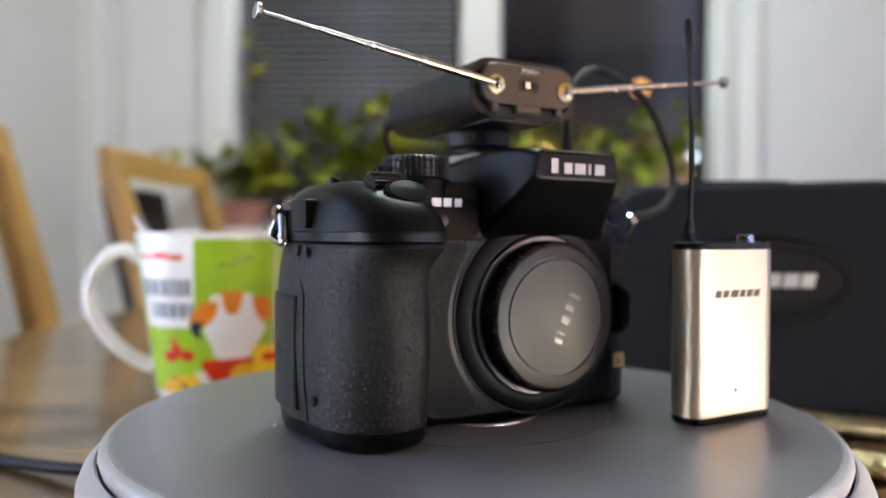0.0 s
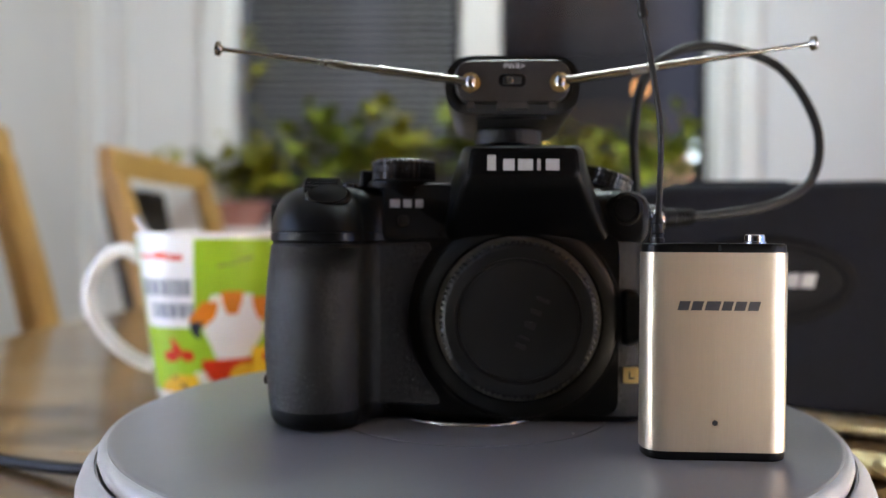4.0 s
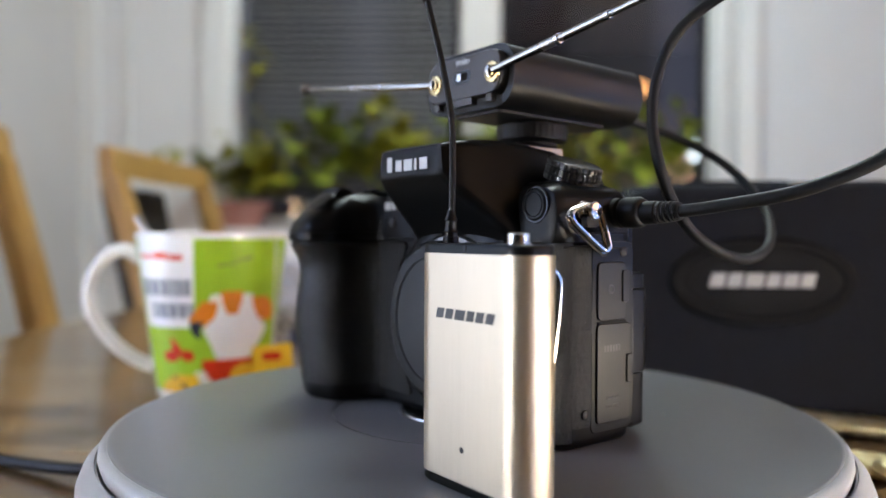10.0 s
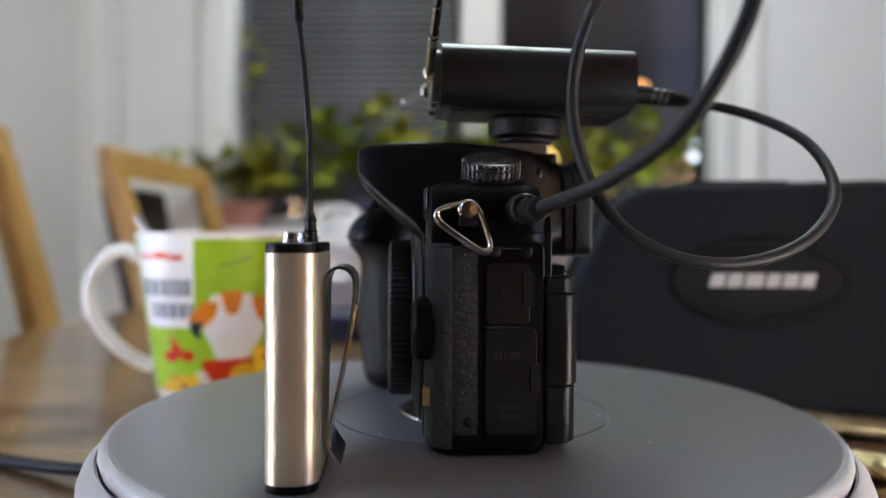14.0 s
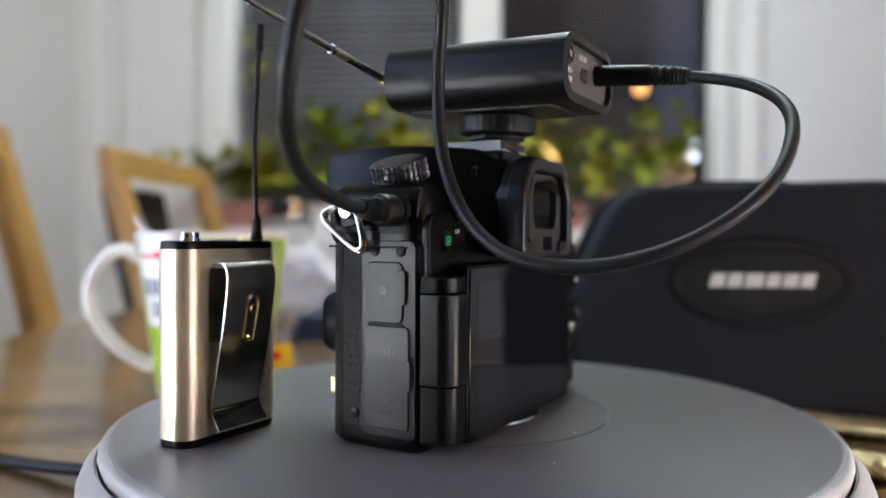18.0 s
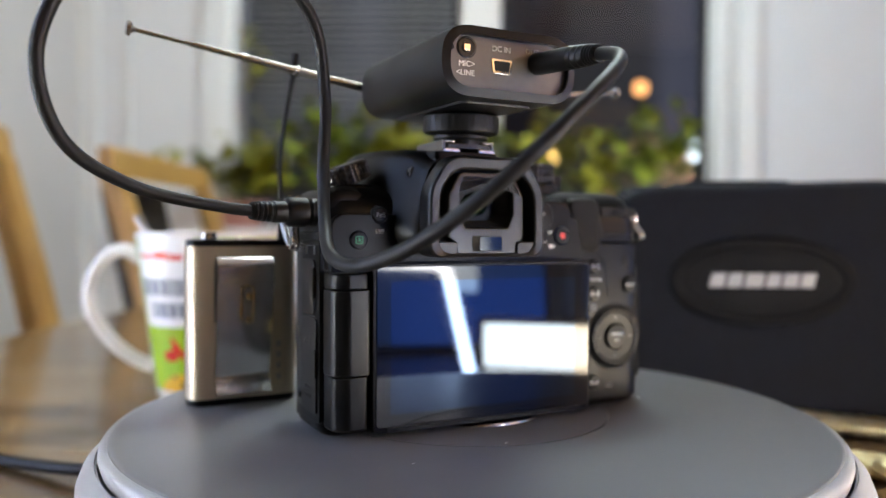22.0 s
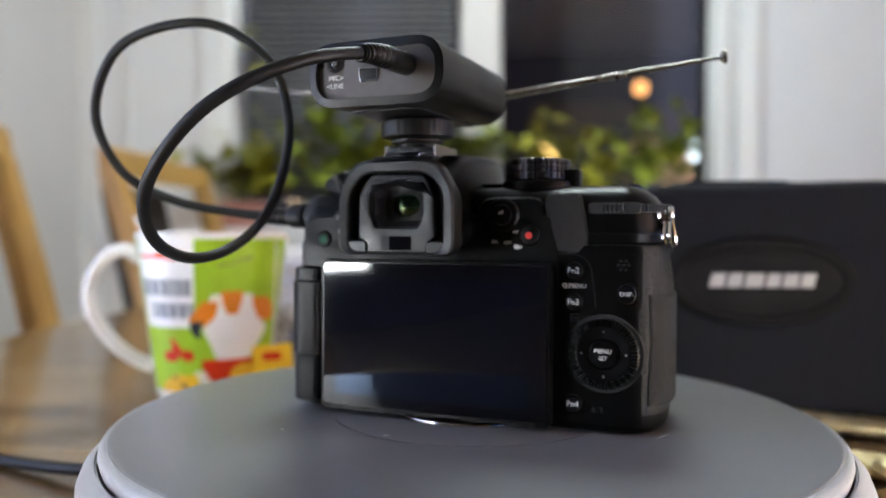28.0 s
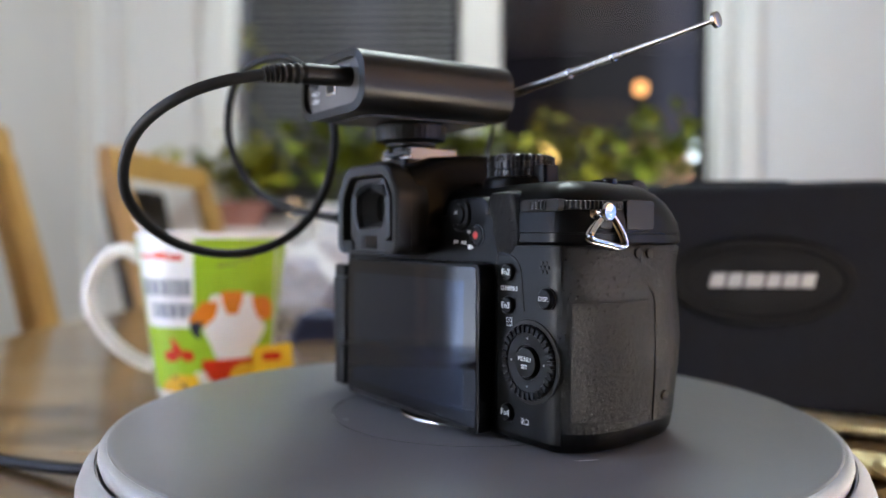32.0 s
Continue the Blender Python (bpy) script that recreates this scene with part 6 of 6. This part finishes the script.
    dial = part("control_dial", lathe([(10.8, yb - 0.4), (10.8, yb + 0.9), (10.4, yb + 1.3), (8.7, yb + 1.5), (8.4, yb + 1.2), (5.2, yb + 1.0), (5.0, yb + 0.4)], 96, (-50.0, 0, 25.2), "y"), PLASTIC, t, "ribbed round control dial", smooth=30)
    ridge = bmesh.new()
    skin(ridge, [[(8.6, yb + 1.2, -0.42), (8.6, yb + 1.2, 0.42), (8.6, yb + 1.75, 0.28), (8.6, yb + 1.75, -0.28)], [(10.5, yb + 1.1, -0.6), (10.5, yb + 1.1, 0.6), (10.4, yb + 1.95, 0.42), (10.4, yb + 1.95, -0.42)], [(10.95, yb + 0.4, -0.6), (10.95, yb + 0.4, 0.6), (10.95, yb + 1.3, 0.42), (10.95, yb + 1.3, -0.42)]])
    first = part("dial_ridge", ridge, PLASTIC, dial)
    for k in range(30):
        r = first if k == 0 else new("dial_ridge", first.data)
        r.parent = dial
        r.matrix_basis = Matrix.Translation((-50.0 * MM, 0, 25.2 * MM)) @ Matrix.Rotation(2 * math.pi * k / 30, 4, "Y")
    part("menu_button", lathe([(4.6, yb - 0.2), (4.6, yb + 1.5), (4.2, yb + 2.1), (0.3, yb + 2.3)], 36, (-50.0, 0, 25.2), "y"), PLASTIC, dial, "round menu button")
    letters("MENU", 2.0, INK_W, dial, on(BACK, -50.0, yb + 2.3, 26.2), "lettering", "white printed lettering")
    letters("SET", 1.7, INK_W, dial, on(BACK, -50.0, yb + 2.3, 24.0), "lettering", "white printed lettering")
    for a in range(4):
        part("arrow_mark", disc(0.5, yb + 1.05, yb + 1.18, 0.03, seg=3, centre=(-50 + 6.9 * math.cos(a * math.pi / 2), 0, 25.2 + 6.9 * math.sin(a * math.pi / 2)), axis="y"), INK_G, dial)
    for k in range(7):
        a = k * math.pi / 3
        r = 0 if k == 6 else 1.55
        part("speaker_hole", disc(0.5, yb - 0.6, yb + 0.22, 0.05, seg=12, centre=(-55.6 + r * math.cos(a), 0, 52.6 + r * math.sin(a)), axis="y"), DARK, t)
    rb = button(-26.2, 61.6, 3.0, "record_button", "record button with a red dot")
    part("red_dot", disc(1.15, yb + 1.4, yb + 1.62, 0.08, seg=20, centre=(-26.2, 0, 61.6), axis="y"), RED, rb)
    part("button_rim", ring(2.9, 3.4, yb + 0.2, yb + 0.9, 0.1, 36, (-26.2, 0, 61.6), "y"), GLOSSY, rb)
    fl = part("focus_lever", lathe([(5.4, yb - 0.2), (5.4, yb + 0.8), (4.9, yb + 1.3), (3.4, yb + 1.4), (3.2, yb + 2.2), (0.3, yb + 2.4)], 36, (-17.2, 0, 68.2), "y"), PLASTIC, t, "focus mode lever")
    letters("AF", 1.6, INK_W, fl, on(BACK, -17.2, yb + 2.38, 68.8), "lettering", "white printed lettering")
    for x, z, s in ((-14.6, 59.4, "AFS"), (-19.0, 59.2, "AFC"), (-21.6, 62.6, "MF")):
        letters(s, 1.5, INK_W, t, on(BACK, x, yb + 0.46, z), "lettering", "white printed lettering")
    part("lever_panel", soft_box(-31.5, -8, 12, yb + 0.4, 56.0, 74, 6, 2.2, "y"), PLASTIC, t)
    bars([(-1.3, 0.4, -0.7, 0.7), (0.6, 1.2, -0.4, 0.4)], INK_W, t, on(BACK, -22.4, yb + 0.42, 57.9), "print_mark", "", 0.06)
    button(48.8, 60.0, 2.8, "playback_button", "round playback button")
    bars([(-1.2, 1.2, 0.9, 1.2), (-1.2, 1.2, -1.2, -0.9), (-1.2, -0.9, -1.2, 1.2), (0.9, 1.2, -1.2, 1.2), (-0.3, 0.4, -0.5, 0.5)], GREEN, t, on(BACK, 48.8, yb + 1.45, 60.0), "print_mark", "green printed mark", 0.06)
    button(41.8, 67.6, 2.5, "function_button", "round function button", txt="Fn5", size=2.0)
    letters("LVF", 1.8, INK_W, t, on(BACK, 41.8, yb + 0.62, 62.6), "lettering", "white printed lettering")
    part("flash_release", lathe([(3.0, 16), (3.0, 18.4), (2.6, 18.9), (0.3, 19.0)], 28, (29.6, 0, 80.6), "y"), GLOSSY, t, "small round button with a flash mark")
    bars([(-0.3, 0.5, 0.0, 1.4), (-0.6, 0.2, -1.3, 0.1)], INK_W, t, on(BACK, 29.6, 19.0, 80.6), "print_mark", "white flash mark", 0.06, 0.4)
    part("thumb_rest", slab(rpoly([(-30.6, 74.6, 3), (-31.4, 63.0, 6), (-34.0, 56.6, 4), (-41.6, 55.2, 4), (-45.4, 60.0, 6), (-43.6, 69.0, 6), (-42.0, 75.0, 3)], 8), [(13.0, -0.2), (16.4, 0.0), (17.0, 0.4), (17.3, 1.0), (17.45, 2.6), (17.5, 4.2)], "y"), LEATHER, t, "raised smooth rubber thumb rest")
    part("wheel_slot", soft_box(-60.6, -44.6, 13.0, 16.5, 68.4, 71.9, 1.4, 0.3, "y"), DARK, t)
    part("panel_edge", tube(curve_through([(-35.2, 17.0, 55.8), (-41.5, 17.1, 55.6), (-45.4, 17.1, 52.5), (-46.6, 17.1, 46), (-47.4, 17.1, 39.5)], 5), 0.25, 6), MATTE, t)
    # rear thumb wheel
    bm = lathe([(14.2, -1.3), (14.5, -1.0), (14.5, 1.0), (14.2, 1.3)], 360, (-52.6, 2.4, 70.15), wob=lambda a, k: 0.16 * math.sin(72 * a) if 1 <= k <= 2 else 0)
    part("rear_wheel", bm, MATTE, t, "knurled rear wheel")
    # ports on the side
    part("side_panel", soft_box(58.2, 60.0, -3.6, 14.4, 4, 60, 2.5, 0.4, "x"), PLASTIC, t)
    up_c = part("port_cover", soft_box(59.6, 60.7, -1.6, 10.6, 36.8, 54.0, 2.2, 0.5, "x"), MATTE, t, "rubber port cover")
    part("pull_tab", soft_box(60.2, 61.2, 8.6, 11.6, 42.0, 51.5, 0.8, 0.3, "x"), MATTE, up_c)
    lo_c = part("port_cover", soft_box(59.6, 60.7, -1.8, 12.6, 6.8, 36.0, 1.6, 0.5, "x"), MATTE, t, "rubber port cover")
    part("pull_tab", soft_box(60.2, 61.2, 10.8, 13.4, 18.0, 26.5, 0.8, 0.3, "x"), MATTE, lo_c)
    part("cover_line", soft_box(60.0, 60.85, -1.6, 10.8, 36.1, 36.5, 0.1, 0.05, "x"), DARK, t)
    bars([(-3.6 + 1.25 * k, -2.8 + 1.25 * k, -0.9, 0.9) for k in range(6)], CUPFRAME, lo_c, on(LEFTSIDE, 60.72, 4.6, 28.6), "print_mark", "moulded dark socket mark", 0.05)
    letters("AV OUT", 1.7, CUPFRAME, lo_c, on(LEFTSIDE, 60.72, 5.2, 14.2), "lettering", "moulded dark lettering")
    letters("DIGITAL", 1.7, CUPFRAME, lo_c, on(LEFTSIDE, 60.72, 5.2, 11.6), "lettering", "moulded dark lettering")
    part("headphone_mark", ring(1.0, 1.4, 60.7, 60.78, 0.02, 18, (0, 4.0, 46.0), "x"), CUPFRAME, up_c)
    for y, z in ((1.0, 57.0), (9.8, 57.0), (-6.0, 10.2)):
        s = part("screw", lathe([(1.5, 59.9), (1.5, 60.3), (1.1, 60.5), (0.3, 60.5)], 18, (0, y, z), "x"), MATTE, t, "small dark screw")
        part("screw_slot", soft_box(60.4, 60.56, y - 0.8, y + 0.8, z - 0.18, z + 0.18, 0.05, 0.02, "x"), DARK, s)
    part("port_rim", lathe([(4.4, 58.6), (4.4, 61.0), (3.6, 61.6), (2.9, 61.6), (2.9, 60)], 28, (0, 8.0, 68.4), "x"), MATTE, t, "round microphone port")
    part("shell_seam", tube(curve_through([(59.9, -15.5, 58.2), (60.1, -8, 58.4), (60.1, 2, 58.2), (60.0, 12, 58.0)], 4), 0.3, 6), DARK, t)
    # memory card door
    edge = [p for p in plan(-0.1, -41.8) if -12.4 < p.y < 15.2 and p.x < -60]
    edge.sort(key=lambda p: p.y)

    def wrapped(z0, z1, off, trim=0.0):
        out, inn = [], []
        for k, p in enumerate(edge):
            a = edge[max(k - 1, 0)]
            b = edge[min(k + 1, len(edge) - 1)]
            d = (b - a).normalized()
            nn = Vector((-d.y, d.x))
            if nn.dot(p - Vector((-40, -5))) < 0:
                nn = -nn
            q = p + (d * trim if k == 0 else -d * trim if k == len(edge) - 1 else d * 0)
            out.append(q + nn * off)
            inn.append(q - nn * 1.2)
        lp = out + inn[::-1]
        return skin(bmesh.new(), [[(p.x, p.y, z) for p in lp] for z in (z0, z1)])

    part("door_gap", wrapped(9.6, 43.4, 0.12), DARK, t)
    door = part("card_door", wrapped(10.1, 42.9, 0.4, 0.5), LEATHER, t, "textured card door")
    bars([(-1.2, 1.2, -0.4, 0.4)], DARK, door, on(GRIPSIDE, -69.5, -1.6, 27.8, 45), "thumb_mark", "moulded arrow", 0.12)
    bars([(-1.2, 1.2, -0.4, 0.4)], DARK, door, on(GRIPSIDE, -69.5, -1.6, 26.1, -45), "thumb_mark", "", 0.12)
    bars([(-2.0, 2.0, 0.6, 1.5), (-2.0, 2.0, -1.2, -0.2)], MATTE, door, on(GRIPSIDE, -69.45, -3.0, 37.4), "print_mark", "moulded card mark", 0.1)
    part("remote_cover", soft_box(-66.9, -62.0, -16.4, -4.4, 63.4, 72.0, 1.2, 0.4, "x"), MATTE, t, "small rubber remote cover")
    for x, y, z in ((-66.4, -15.1, 56.6), (-66.6, -22.4, 13.9), (-66.9, -9.4, 56.6)):
        part("screw", lathe([(1.5, 0.4), (1.5, -0.3), (1.1, -0.5), (0.3, -0.5)], 16, (x, y, z), "x"), DARK, t)
    seam = curve_through([(-66.2, -17.0, 7), (-67.4, -16.6, 20), (-67.5, -16.4, 40), (-67.2, -15.4, 45), (-66.9, -11.0, 50), (-66.5, -10.6, 54), (-66.1, -10.6, 58.5)], 5)
    part("side_seam", tube(seam, 0.35, 6), DARK, t)
    # strap lugs with their triangular rings
    for s, x, y, z in ((1, 59.4, -6.6, 68.6), (-1, -64.6, 5.4, 68.2)):
        lug = part("strap_lug", lathe([(3.0, 0), (2.6, 0.8), (1.5, 1.4), (1.4, 2.6), (2.5, 3.2), (2.7, 4.2), (2.2, 4.9), (0.3, 5.1)], 24, (0, 0, 0), "x"), CHROME, t, "polished steel strap lug")
        lug.matrix_basis = Matrix.Translation((x * MM, y * MM, z * MM)) @ (Matrix.Identity(4) if s > 0 else Matrix.Rotation(math.pi, 4, "Z"))
        tri = [(1.8, 0.6, -0.4), (2.0, -3.0, -3.2), (2.2, -6.0, -6.2), (2.4, -5.6, -8.0), (2.8, 0.0, -9.2), (3.0, 5.8, -10.2), (3.0, 7.0, -8.6), (2.6, 5.0, -4.6), (2.0, 1.8, -0.4)]
        if s > 0:
            tri = [(2.0, 0.6, 1.6), (2.0, -3.0, 1.2), (2.2, -8.2, -0.6), (2.4, -8.4, -3.0), (2.8, -5.6, -5.6), (3.2, 2.6, -11.2), (3.2, 5.2, -11.4), (3.0, 5.8, -9.4), (2.4, 3.6, -2.4), (2.0, 1.6, 1.2)]
        bm = tube(curve_through(tri, 4), 0.75, 8)
        tube(curve_through([(a + 1.5, b * 0.98, c2 * 0.98 + 0.3) for a, b, c2 in tri], 4), 0.75, 8, bm)
        part("strap_ring", bm, CHROME, lug, "triangular steel split ring of two turns")
        part("ring_guard", soft_box(1.2, 3.6, -2.6, 2.6, -4.6, -1.4, 1.0, 0.4, "x"), MATTE, lug, "black plastic ring guard")
    part("tripod_socket", lathe([(6, 0.0), (6, 0.5), (3.2, 0.5)], 24, (17, 0, 0)), SHOE, t)
    return t, (0, 0, 0)


CAPMARK = mat("glossy_cap_mark", (0.01, 0.01, 0.0105), 0.28, grain=0.1)
EYEGLASS = mat("coated_eyepiece_glass", (0.003, 0.008, 0.004), 0.05, spec=0.6)
EYEGLASS.node_tree.nodes["Principled BSDF"].inputs["Specular Tint"].default_value = (0.75, 1.0, 0.5, 1)
CAMERA_BODY = camera_body()
TRANSMITTER = transmitter()
RECEIVER = receiver()
AUDIO_CABLE = audio_cable()


# ------------------------------------------------------------------ what moves
def turn_at(t):
    """The plate's turn since the start, in degrees: about 8.3 degrees a second."""
    ts = (0, 4, 8, 12, 16, 20, 24, 28, 32)
    deg = (0, -33.09, -66.33, -99.79, -133.15, -166.30, -199.15, -231.75, -264.16)
    k = min(int(t // 4), 7)
    u = (t - ts[k]) / 4.0
    slope = lambda i: (deg[min(i + 1, 8)] - deg[max(i - 1, 0)]) / (min(i + 1, 8) - max(i - 1, 0))
    a, b, m0, m1 = deg[k], deg[k + 1], slope(k), slope(k + 1)
    return a * (1 + 2 * u) * (1 - u) ** 2 + m0 * u * (1 - u) ** 2 + b * u * u * (3 - 2 * u) + m1 * u * u * (u - 1)


def motions():
    times = [0.5 * k for k in range(65)]
    for ob, (x, y, z) in (CAMERA_BODY, TRANSMITTER, RECEIVER, AUDIO_CABLE):
        own = Matrix.Translation((x * MM, y * MM, z * MM)) @ (RX_TILT if ob is RECEIVER[0] else Matrix.Identity(4))
        walk(ob, [(t, pose(0, 0, PLATE_Z, 0, 0, START + turn_at(t)) @ own) for t in times])
    walk(TURNING_PLATE, [(t, pose(0, 0, 0, 0, 0, START + turn_at(t))) for t in times])


motions()
